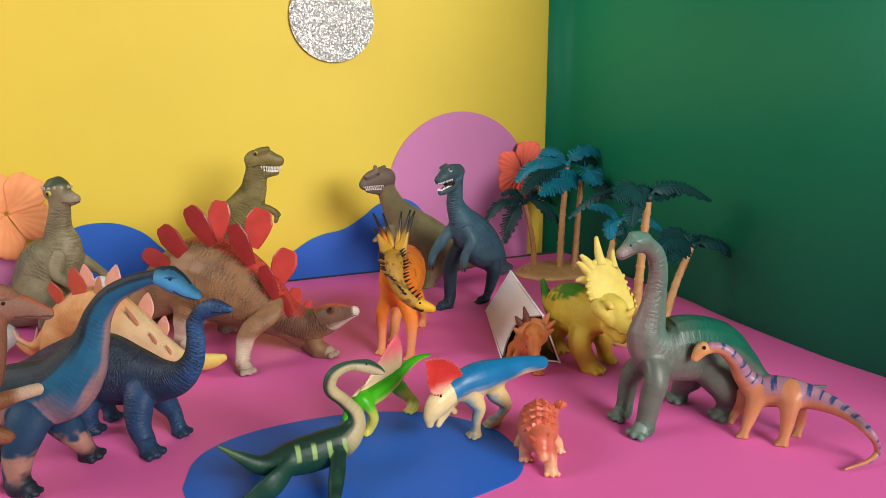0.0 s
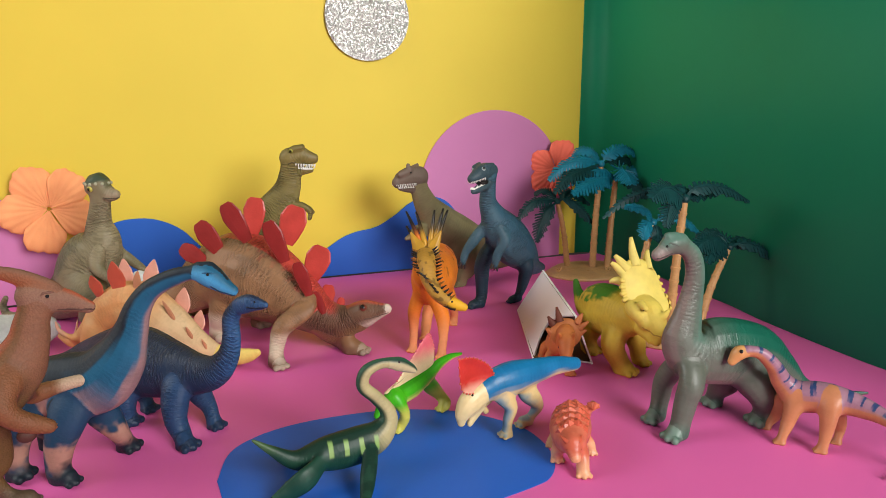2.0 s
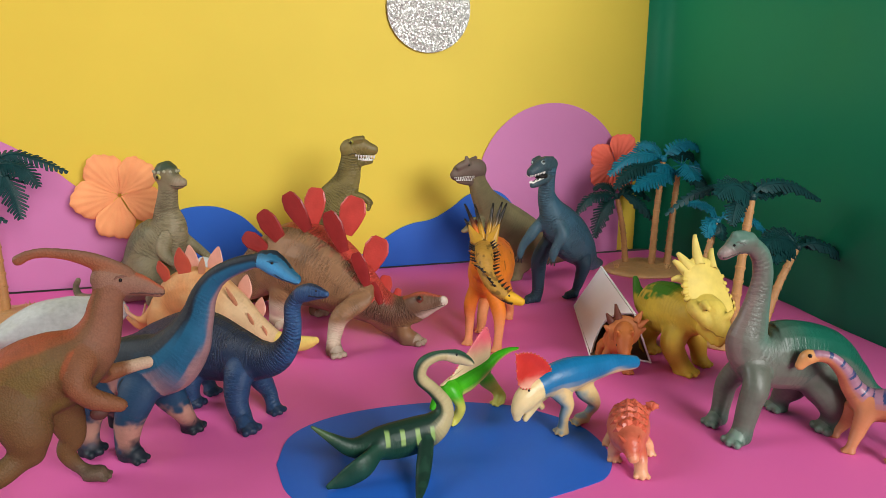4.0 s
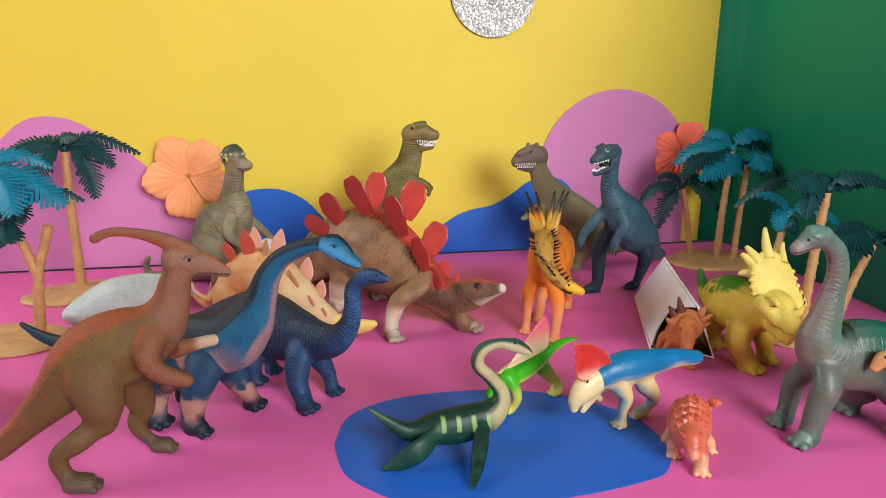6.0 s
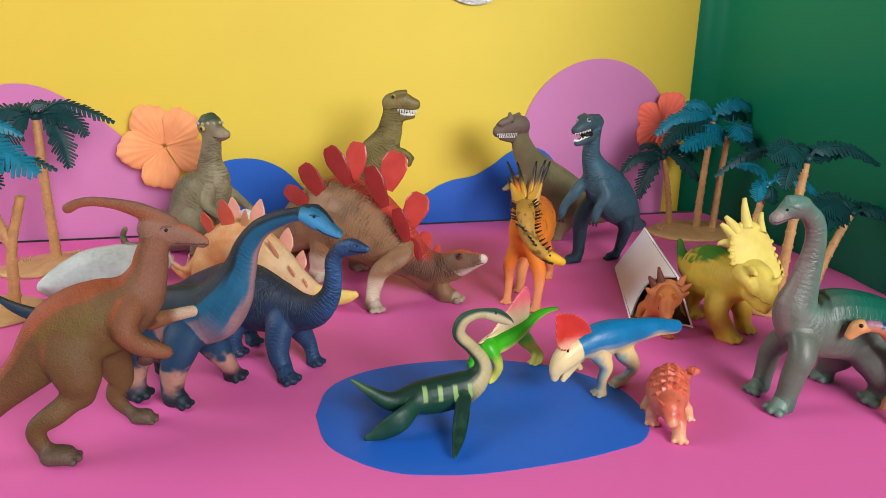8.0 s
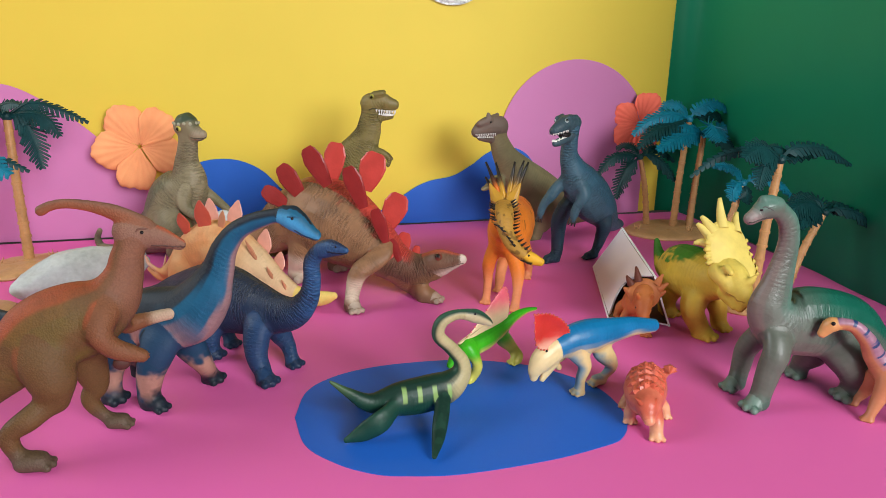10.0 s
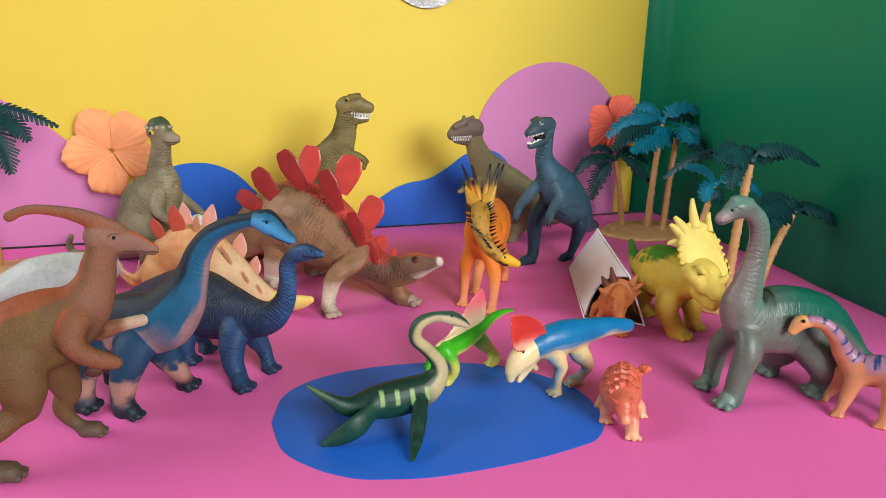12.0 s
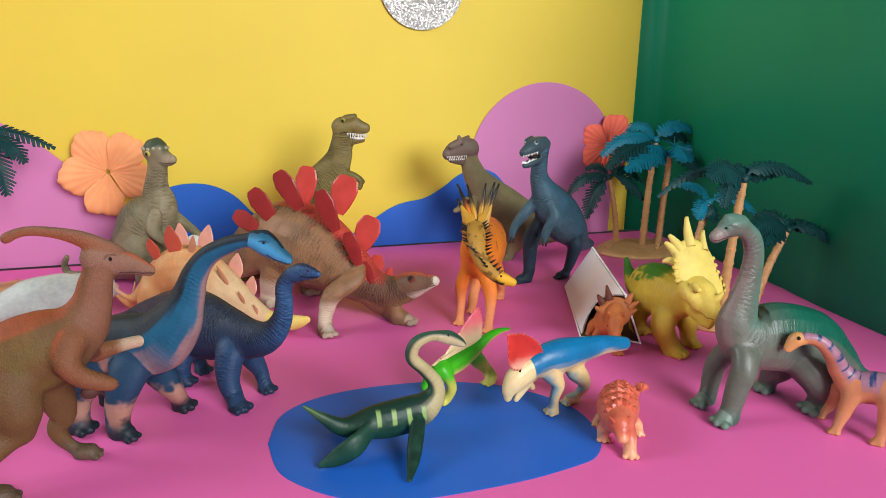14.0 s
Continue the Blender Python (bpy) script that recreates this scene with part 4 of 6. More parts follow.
def pachy_extras(p, no, a):
    out = []
    for i in range(11):
        ang = radians(-150 + 30 * i)
        at, way = onto(p, no, 29 + 13 * math.cos(ang), 13 * math.sin(ang), 148)
        out.append((*ball(at, 1.8, 8), "a9a78c", SKIN_MATT, "knobs"))
    out.append(crease(p, no, [(40, -9, 133), (48, -5, 133.5), (53, 0, 134), (48, 5, 133.5)], 0.5, "4a4434"))
    return out


figure("pachycephalosaurus", "olive vinyl dome-headed dinosaur sitting upright on its tail", "", *((-112, 785), -35), PACHYCEPHALOSAURUS, paint_pachy, SKIN_FOLD, 0.85, 11,
       [(*EYES["pachycephalosaurus.R"][:3], 2.3, "c8bc58"), (*EYES["pachycephalosaurus.L"][:3], 2.3, "c8bc58")], pachy_extras, cuts=(0.3, 0.76))

TYRANNOSAURUS = []
TYRANNOSAURUS.append(("body", 0.7, [(-110.3, 0, -1.1, 5.1), (-83.7, -0, 19.6, 11.4), (-54.1, -0, 56.1, 23.6), (-29.7, -0, 90.2, 27), (-12.8, -0, 113.4, 21.9), (-1.7, -0, 134.9, 14.4), (2, -0, 149.9, 12), (3.3, -0, 161.8, 10.7)]))
TYRANNOSAURUS.append(("head", 0.72, [(3.1, -0, 167.4, 11.7), (12.5, 0, 170.5, 10), (21.3, -0, 168.3, 7.6), (26.6, 0, 167.3, 5.9)]))
TYRANNOSAURUS.append(("ridge", 0.8, [(6.2, -6, 177.2, 3.5), (15.5, -6, 179.1, 2.9)]))
TYRANNOSAURUS.append(("ridge", 0.8, [(6.2, 6, 177.2, 3.5), (15.5, 6, 179.1, 2.9)]))
TYRANNOSAURUS.append(("jaw", 0.72, [(6.5, 0, 155.3, 7.7), (16.5, 0, 154.9, 4.7), (23.6, 0, 155.6, 3.5)]))
TYRANNOSAURUS.append(("arm", 1, [(5.5, -10, 119.7, 6.6), (15.1, -10, 118.6, 4.2), (22.3, -10, 112.7, 3), (21.1, -10, 105.5, 2.4)]))
TYRANNOSAURUS.append(("arm", 1, [(9.3, 10, 115.2, 4.9), (17.9, 10, 113.5, 3.1), (22.8, 10, 108.7, 2.5)]))
TYRANNOSAURUS.append(("leg", 0.8, [(-35.2, -16, 79.1, 20.5), (-29.6, -16, 51.2, 14.6), (-42.4, -16, 28.7, 8), (-37.7, -16, 12.8, 7.4), (-24.1, -16, 8, 4.9)]))
TYRANNOSAURUS.append(("leg", 0.8, [(-35.2, 16, 79.1, 20.5), (-29.6, 16, 51.2, 14.6), (-42.4, 16, 28.7, 8), (-37.7, 16, 12.8, 7.4), (-24.1, 16, 8, 4.9)]))


def paint_rex(a):
    c = a.base("7b6d3c")
    c = blend(c, "5f5730", ease(a.dorsal + 0.4 * a.coarse, 0.2, 0.8) * 0.7)
    c = blend(c, "968856", ease(-a.dorsal, 0.3, 0.8) * 0.6)
    c = blend(c, "8d7a48", a.on("head") * 0.3)
    return c


def rex_extras(p, no, a):
    out = []
    for s in (-1, 1):
        out += teeth((8, s * 6.2, 163.0), (29, s * 3.6, 161.0), 8, 4.0, (0, 0, -1), 1.2)
        out += teeth((11, s * 5.2, 157.5), (26, s * 2.4, 156.0), 7, 3.4, (0, 0, 1), 1.1)
    out.append(crease(p, no, [(2, -9, 162), (6, -9, 163.5), (10, -8, 163.5)], 0.7, "4a4226"))
    out.append((*ball((19, 0, 156.8), 5.6, 12, (1.5, 0.85, 0.3)), "d9d4c8", TOOTH, "teeth"))
    return out


figure("tyrannosaurus", "olive vinyl tyrannosaurus with open jaws and white teeth", "", *((95, 745), -15), TYRANNOSAURUS, paint_rex, SKIN_FOLD, 0.85, 11,
       [(*EYES["tyrannosaurus"][:3], 1.9, "a09a40"), (EYES["tyrannosaurus"][0], 7.0, EYES["tyrannosaurus"][2], 1.9, "8a8a3a")], rex_extras, cuts=(0.22, 0.8))

CARNOTAURUS = []
CARNOTAURUS.append(("body", 0.6, [(-87.7, -0, 14.4, 5.1), (-62.3, -0, 23.1, 14.3), (-29.9, -0, 40.9, 26.5), (3.9, -0, 62.4, 28.6), (24.7, -0, 82, 22.7), (41.8, -0, 101.9, 15.8), (50.4, 0, 118.2, 13), (53.2, 0, 127.4, 11.6)]))
CARNOTAURUS.append(("head", 0.72, [(53.7, -0, 137.7, 12.9), (66.7, -0, 139, 11.5), (77.1, -0, 136.3, 9.5), (82.2, -0, 133.4, 7)]))
CARNOTAURUS.append(("jaw", 0.7, [(50.9, -0, 127.3, 8.4), (64.6, -0, 124.8, 5.1), (78.2, 0, 126.9, 3.8)]))
CARNOTAURUS.append(("brow", 0.8, [(56.5, -6, 146.7, 5), (51.5, -6, 150.6, 2.6)]))
CARNOTAURUS.append(("brow", 0.8, [(70, 6, 147, 4.6), (71.6, 6, 153.2, 2.4)]))
CARNOTAURUS.append(("brow", 0.8, [(73.1, 5, 144.9, 4.4), (81.9, 5, 142.8, 3.8)]))
CARNOTAURUS.append(("leg", 0.7, [(0.9, 12, 50.8, 24.3), (-9.3, 12, 25.2, 15.1), (-1.9, 12, 11.8, 8.9), (-0, 12, 2.8, 6.9), (7.3, 12, -0.6, 4.1)]))
CARNOTAURUS.append(("leg", 0.7, [(0.9, -12, 50.8, 24.3), (-9.3, -12, 25.2, 15.1), (-1.9, -12, 11.8, 8.9), (-0, -12, 2.8, 6.9), (7.3, -12, -0.6, 4.1)]))
CARNOTAURUS.append(("arm", 1, [(50.7, 12, 75.6, 5.9), (57.9, 12, 65.6, 3.9), (64, 12, 63.5, 2.6)]))
CARNOTAURUS.append(("arm", 1, [(50.7, -12, 75.6, 5.9), (57.9, -12, 65.6, 3.9), (64, -12, 63.5, 2.6)]))


def paint_carno(a):
    c = a.base("8f8460")
    c = blend(c, "666046", ease(a.dorsal + 0.4 * a.coarse, 0.4, 0.9) * 0.6)
    c = blend(c, "8a7a58", ease(-a.dorsal, 0.1, 0.7) * 0.7)
    c = blend(c, "6a5654", a.on("head", "jaw", "brow") * 0.8)
    return c


def carno_extras(p, no, a):
    out = []
    for s in (-1, 1):
        out += teeth((87, s * 4.6, 131.5), (62, s * 9.0, 132.0), 12, 3.2, (0, 0, -1), 0.8)
        out += teeth((84, s * 4.2, 127.0), (64, s * 7.4, 126.5), 9, 2.8, (0, 0, 1), 0.9)
    return out


figure("carnotaurus", "brown vinyl horned carnotaurus standing against the backdrop", "", *((300, 790), 195), CARNOTAURUS, paint_carno, SKIN_MATT, 0.85, 11,
       [(*EYES["carnotaurus"][:3], 1.3)], carno_extras, cuts=(0.25, 0.8))

ALLOSAURUS = [
    ("body", 0.88, [(-95, 42, 22, 5), (-60, 35, 32, 11), (-30, 26, 54, 21), (-6, 17, 72, 25.5), (14, 9, 91, 22), (26, 3, 107, 15), (33, -1, 122, 10.6), (37, 0, 137, 9.2), (39, 2, 150, 8.6)]),
    ("head", 0.95, [(37, 2, 155, 8.6), (47, -3, 155.5, 8.4), (57, -8, 152, 7), (62, -11.5, 149.5, 5.2)]),
    ("ridge", 0.8, [(42, 5, 161.5, 3.2), (53, 0, 161.8, 2.8)]),
    ("ridge", 0.8, [(40, -9, 161.5, 3), (51, -12.5, 160, 2.4)]),
    ("jaw", 0.9, [(39, 3, 145, 6.8), (49, -3, 140.5, 5), (57, -8, 137.5, 4.2), (60.5, -10.5, 136.5, 3.2)]),
    ("arm", 1, [(24, -11, 93, 9), (32, -17, 78, 6), (34, -24, 67.5, 4.5), (35, -26.5, 59, 4), (36, -27, 54.5, 2.6)]),
    ("arm", 1, [(28, 14, 96, 10.5), (33, 17.5, 82, 7), (35, 11.5, 69, 5), (36, 9, 60, 4.6), (37, 8.5, 54.5, 2.8)]),
    ("leg", 0.95, [(12, -4, 66, 15), (14, -10, 49, 10.4), (12, -11, 30, 7.8), (12, -11, 12, 7), (13, -11.5, 7, 6.6)]),
    ("foot", 1.2, [(14, -12, 5, 6.2), (22, -19, 4.2, 4.8)]),
    ("leg", 0.95, [(-18, 22, 64, 18), (-14, 33, 45, 10.5), (-18, 31, 25, 7), (-18, 27, 10, 5.6)]),
    ("foot", 1.2, [(-17, 25, 4.5, 5), (-9, 19, 3.6, 4)]),
]


def paint_allo(a):
    c = a.base("36596d")
    c = blend(c, "2c4454", ease(a.dorsal + 0.4 * a.coarse, 0.1, 0.7) * 0.7)
    c = blend(c, "4a6a76", ease(-a.dorsal, 0.2, 0.8) * a.on("body") * 0.5 + a.on("arm") * 0.4)
    c = blend(c, "3a4c52", a.on("head", "jaw", "ridge") * 0.8)
    c = blend(c, "213643", a.on("leg", "foot") * 0.7)
    return c


def allo_extras(p, no, a):
    out = []
    for row, way, lift in ((ALLO_TEETH, -1, 1.0), (ALLO_LOW, 1, -0.8)):
        for (u, v), n in zip(zip(row, row[1:]), (5, 9)):
            out += teeth((u[0], u[1], u[2] + lift), (v[0], v[1], v[2] + lift), n, 2.4, (0, 0, way), 0.8)
    out += claws((36.5, -27.2, 54), (1.0, -0.8, -5), 3.4) + claws((37.5, 8.4, 54), (1.0, -1.0, -5), 3.6)
    out.append((*ball((50, -4, 145), 7, 12, (1.3, 1.0, 0.5)), "16100f", SKIN_MATT, "mouth", "dark inside of the mouth"))
    return out


ALLO_TEETH = [(62, -16.5, 146.5), (66, -10.5, 146), (56, 1.5, 149.5)]
ALLO_LOW = [(61, -13.5, 139.2), (63, -9, 139.4), (53.5, 1, 144.5)]
figure("allosaurus", "dark blue-grey vinyl allosaurus standing with open jaws", "", *((310, 697), 235), ALLOSAURUS, paint_allo, SKIN_FOLD, 0.8, 11,
       [(*EYES["allosaurus.L"][:3], 1.7, "a9b8b6"), (*EYES["allosaurus.R"][:3], 1.5, "a9b8b6")], allo_extras, cuts=(0.4, 0.8))

# ------------------------------------------------------------ orange spined long-neck
AMARGASAURUS = []
AMARGASAURUS.append(("body", 0.75, [(-95, -14, 37.5, 4.9), (-70, -10.1, 53.6, 14.1), (-45, -3.9, 60.4, 26), (-10, -0.8, 63, 27.5), (20, 1.5, 68, 25.5), (42, 1.5, 80, 17)]))
AMARGASAURUS.append(("neck", 0.85, [(38, 1.0, 88, 15.5), (58, 5.4, 88.1, 10.6), (68, 10.2, 77.8, 8.5), (74, 18, 68.9, 7.5), (76, 25.6, 64.5, 7)]))
AMARGASAURUS.append(("head", 0.9, [(76, 25.7, 64, 6.5), (76, 32.8, 61.4, 5.6), (76, 40.3, 59.3, 3.7)]))
AMARGASAURUS.append(("leg", 0.9, [(25, -10.3, 58, 11.5), (28, -13, 38, 7.2), (30, -13.3, 20, 4.6), (31.5, -13.7, 7, 4.8), (33, -13.7, 4.6, 4.8)]))
AMARGASAURUS.append(("leg", 0.9, [(30, 8.9, 56, 12), (35, 14.4, 37, 7.8), (40, 16.2, 19, 4.8), (43, 15.5, 7, 5), (44.5, 15.5, 4.8, 5)]))
AMARGASAURUS.append(("leg", 0.9, [(-25, -11.9, 35.8, 8.9), (-18, -10.2, 17.7, 6.1), (-6.4, -9.5, 7, 5.5), (-1.2, -9.4, 3, 4.4)]))
AMARGASAURUS.append(("leg", 0.9, [(-40, 7.3, 45.3, 11.2), (-40, 11.1, 28, 6.2), (-52.3, 11.3, 5, 5.2), (-47.2, 11.1, 3, 4.6)]))
NECK_SPIKES = [
    (37, -3.0, 95, 28, -19.5, 131),
    (37, 0.0, 97, 28, -10.5, 131),
    (37, 4.0, 97, 28, 6.5, 133),
    (37, 7.0, 96, 28, 14.5, 134.5),
    (37, -3.5, 92, 30, -19.0, 118),
    (37, 8.0, 94, 28, 18.5, 133.5),
]


def paint_amarga(a):
    c = a.base("e07b22")
    c = blend(c, "d8641c", ease(a.coarse, 0.0, 0.5) * 0.6)
    c = blend(c, "e0966a", a.on("leg", "foot") * ease(-a.p[:, 2], -44, -14) * 0.75)
    c = blend(c, "b58636", a.on("neck") * ease(a.dorsal, 0.1, 0.6))
    c = blend(c, "e0a828", a.on("head"))
    c = blend(c, "2a1c10", a.on("body") * ease(a.fine, 0.36, 0.44) * ease(a.up, 0.0, 0.5) * 0.9)
    c = blend(c, "24301a", a.on("head") * ease(-a.up, 0.1, 0.5) * (a.share < 0.5))
    c = blend(c, "4a3414", a.on("neck") * ease(a.fine, 0.26, 0.4) * 0.6)
    return c


def amarga_extras(p, no, a):
    out = []
    for i, row in enumerate(NECK_SPIKES):
        b, e = np.array(row[:3]), np.array(row[3:])
        v, f = spike(b - (e - b) * 0.25, e, 3.8, 0.9, 8, (1.5, -0.16 * (e - b)[1], -1.0), 9)
        k = ease(np.repeat(np.arange(10) / 9, 8), 0.5, 0.72)[:, None]
        low = rgb("c99528") if i not in (0, 4) else rgb("dc7426")
        out.append((v, f, low * (1 - k) + rgb("1a1410") * k, SKIN_GLOSS, "spike", "orange neck spine with a black tip"))
    for outline in (((43, -7, 86), (39, -12, 102), (36, -14, 114), (38, -7, 109), (41, 0, 104), (44, 1, 90)), ((43, 11, 86), (39, 13, 102), (36, 14, 116), (38, 8, 110), (41, 3, 104), (44, 2, 90))):
        out.append((*web(outline, 3.0, 0.0, (1, 0, 0)), "b98a2c", SKIN_GLOSS, "membrane", "yellow web between the neck spines"))
    rows = NECK_LINE
    for i in range(16):
        k = i / 15
        c = rows[0] * (1 - k) ** 2 + rows[1] * 2 * k * (1 - k) + rows[2] * k * k
        for s in (-1, 1):
            at, way = onto(p, no, *(c + np.array((1.5, s * 6.5, 3.0))))
            out.append((*spike(at - way, at + way * 2.2 + np.array((0.5, s * 3.0, 1.6)), 1.3, 0.4, 6, steps=2), "1c1610" if (i + (s > 0)) % 4 else "8a5a1c", SKIN_GLOSS, "crest_fringe"))
    return out


NECK_LINE = [np.array(v, float) for v in ((42, 0, 95), (66, 6, 86), (80, 26, 70))]
figure("amargasaurus", "orange plastic long-necked dinosaur with black-tipped neck spines", "", *((209, 611), 240), AMARGASAURUS, paint_amarga, SKIN_MATT, 0.7, 11,
       [(*EYES["amargasaurus"][:3], 1.0)], amarga_extras, cuts=(0.35, 1.0))

# ------------------------------------------------------------ horned ones
STYRACOSAURUS = [
    ("body", 0.85, [(-66, -6.5, 57.6, 3.1), (-60, -6.8, 47.6, 5.7), (-50, -5.5, 40, 12.2), (-32, -4.5, 42, 21.5), (-8, -6.7, 46, 23.5), (16, -6.7, 48.5, 19), (28, -5.4, 51, 15)]),
    ("head", 0.95, [(30, -3, 57, 15), (40, -4, 57, 13), (48, -4, 52, 10.6), (53, -5, 46, 8), (55, -6, 41, 5.6), (55.5, -7, 38.5, 4)]),
    ("head", 0.9, [(34, -16, 62, 7), (42, -17, 59, 6), (48, -13, 51, 5)]),
    ("brow", 1, [(44, -15, 68, 3.4), (50, -15.5, 66, 2.6)]),
    ("jaw", 0.9, [(42, -12, 46, 6), (50, -10.5, 41, 4.2), (53, -10.5, 38.5, 3)]),
    ("brow", 1, [(53, -5, 56, 4.6), (56, -1.5, 60, 3.2), (58, 0.8, 64.5, 1.6)]),
    ("leg", 0.95, [(10, -17.3, 38, 15), (17, -21, 24, 10.4), (20.5, -17, 12, 9.2), (21, -15, 8, 8.8)]),
    ("foot", 1.15, [(22, -14, 5.5, 8.2), (26, -12.5, 4.5, 7)]),
    ("leg", 0.9, [(8, 11, 27, 10.5), (10, 10.5, 15, 8.2), (9, 11.5, 7, 7.4)]),
    ("foot", 1.1, [(10.3, 11.8, 5, 6.4), (14.5, 12.6, 4.3, 5.6)]),
    ("leg", 0.9, [(-32, -8, 32, 15), (-30, -14, 16, 10), (-28, -14, 6, 8)]),
    ("leg", 0.9, [(-32, 8, 32, 14), (-30, 12, 16, 9), (-28, 12, 5, 7)]),
]
STYRACO_SPIKES = [
    (19, -3.5, 93, 9, -2.6, 115.5),
    (19, 9.6, 88, 9, 15.5, 102.5),
    (19, -11.5, 90, 10, -18.8, 101.5),
    (19, -14, 86, 10, -22.0, 95.5),
    (19, -15, 80, 12, -24.2, 79.5),
]
STYRACO_FRILL = [
    (20, -18.5, 88),
    (16, -11, 96.5),
    (15, 1, 98),
    (16, 10, 94),
    (19, 17, 86),
    (24, 22.5, 70),
    (32, 24.5, 56),
    (38, 10, 50),
    (38, -10, 50),
    (33, -17.5, 58),
    (25, -20.5, 72),
]


def paint_styraco(a):
    c = a.base("d3b440")
    c = blend(c, "c2962c", ease(a.coarse, -0.1, 0.4) * 0.4)
    c = blend(c, "e2c860", a.on("head", "brow", "ridge", "jaw") * ease(a.p[:, 2], 40, 62) * 0.8)
    c = blend(c, "c08a28", ease(-a.p[:, 2], -46, -20) * ease(a.share, 0.0, 1.0) * 0.35)
    c = blend(c, "3a7a1c", a.on("body") * ease(a.dorsal + 0.5 * a.coarse + 0.3 * a.fine, 0.48, 0.8) * ease(-a.share, -0.82, -0.72))
    c = blend(c, "3a7a1c", a.on("body") * ease(-a.share, -0.22, -0.12))
    return c


def styraco_extras(p, no, a):
    out = [(*web(STYRACO_FRILL, 5.5, 1.5, (1, 0, 0.2)), "e4cb68", SKIN_MATT, "frill", "pale yellow neck frill")]
    for row, r in zip(STYRACO_SPIKES, (4.6, 4.4, 4.6, 4.4, 4.2)):
        b, e = np.array(row[:3]), np.array(row[3:])
        out.append((*spike(b, e, r, 1.5, 10, (-1.5, 0, 1)), "e6cf70", SKIN_MATT, "spike"))
    out.append(crease(p, no, [(50, -18, 50), (56, -13, 46), (60, -7, 44.5)], 0.5, "ab8830"))
    o = np.array(STYRACO_FRILL, float)
    middle = o.mean(0)
    o = smooth_line(np.vstack([o, o[:1]]), 3)[:-1]
    for q in o:
        if q[2] < 86 and q[2] > 54:
            away = (q - middle) * (0, 1, 1)
            away /= np.linalg.norm(away)
            out.append((*spike(q - away * 3, q + away * 1.2, 2.7, 1.6, 8, steps=3), "e0c660", SKIN_MATT, "rim"))
    return out


figure("styracosaurus", "yellow plastic styracosaurus with a green back and frill spikes", "", *((347, 502), 272), STYRACOSAURUS, paint_styraco, SKIN_MATT, 0.7, 11,
       [(*EYES["styracosaurus"][:3], 0.7)], styraco_extras, cuts=(0.15, 1.0))

TRICERATOPS = [
    ("body", 0.9, [(-30, 11, 15.4, 6.9), (-15, 3.7, 19.2, 11.5), (8, 3, 27, 12)]),
    ("head", 0.9, [(14, 5, 37, 10), (22, 4.5, 31, 8.2), (29, 3.5, 25, 5.6), (31.5, 3, 21.5, 3.4)]),
    ("brow", 0.9, [(22, 9, 37, 3), (27, 10, 42, 1.6)]),
    ("brow", 0.9, [(22, 0, 37, 3), (27, -2, 42, 1.6)]),
    ("leg", 0.9, [(12, 10, 20, 6.4), (13, 10.5, 10, 4.8), (11.5, 10.5, 4, 4.5)]),
    ("leg", 0.9, [(6, -6.5, 20.6, 6), (8, -7.5, 11.3, 4.6), (6, -8, 4, 4.2)]),
    ("leg", 0.9, [(-22, 8, 14, 6), (-22, 9, 4, 4)]),
    ("leg", 0.9, [(-22, -8, 14, 6), (-22, -9, 4, 4)]),
]
TRICERATOPS_SPIKES = [
    (12, -5, 45, 12, -9.5, 52),
    (12, 0.5, 48, 11, -2.5, 60),
    (12, 15, 46, 11, 19.5, 54.5),
    (12, 16.5, 42, 12, 24.5, 47.5),
    (12, 16.5, 37, 13, 23, 40.5),
    (12, -6, 38, 13, -11, 42),
]


def paint_tri(a):
    c = a.base("c8743a")
    c = blend(c, "a8522a", ease(a.coarse, 0.0, 0.4) * 0.7)
    c = blend(c, "7a3a20", a.on("body") * ease(a.dorsal, 0.4, 0.9) * 0.6)
    return c


def tri_extras(p, no, a):
    out = []
    for i, row in enumerate(TRICERATOPS_SPIKES):
        out.append((*spike(row[:3], row[3:], 3.6, 0.9, 8), "6a3424" if i in (0, 1) else "c07040", SKIN_MATT, "spike"))
    ring = [(14 - 3 * math.sin(t), 5.5 + 13.5 * math.cos(t), 38 + 12.5 * math.sin(t)) for t in np.linspace(0, 2 * math.pi, 12, endpoint=False)]
    out.append((*web(ring, 3.6, 2.0, (1, 0, 0)), "c47440", SKIN_MATT, "frill"))
    return out


figure("triceratops", "small orange plastic triceratops standing in the card tunnel", "", *((284, 506), 250), TRICERATOPS, paint_tri, SKIN_MATT, 0.55, 8, [(26, -3, 30, 0.8), (26, 9, 30, 0.8)], tri_extras)

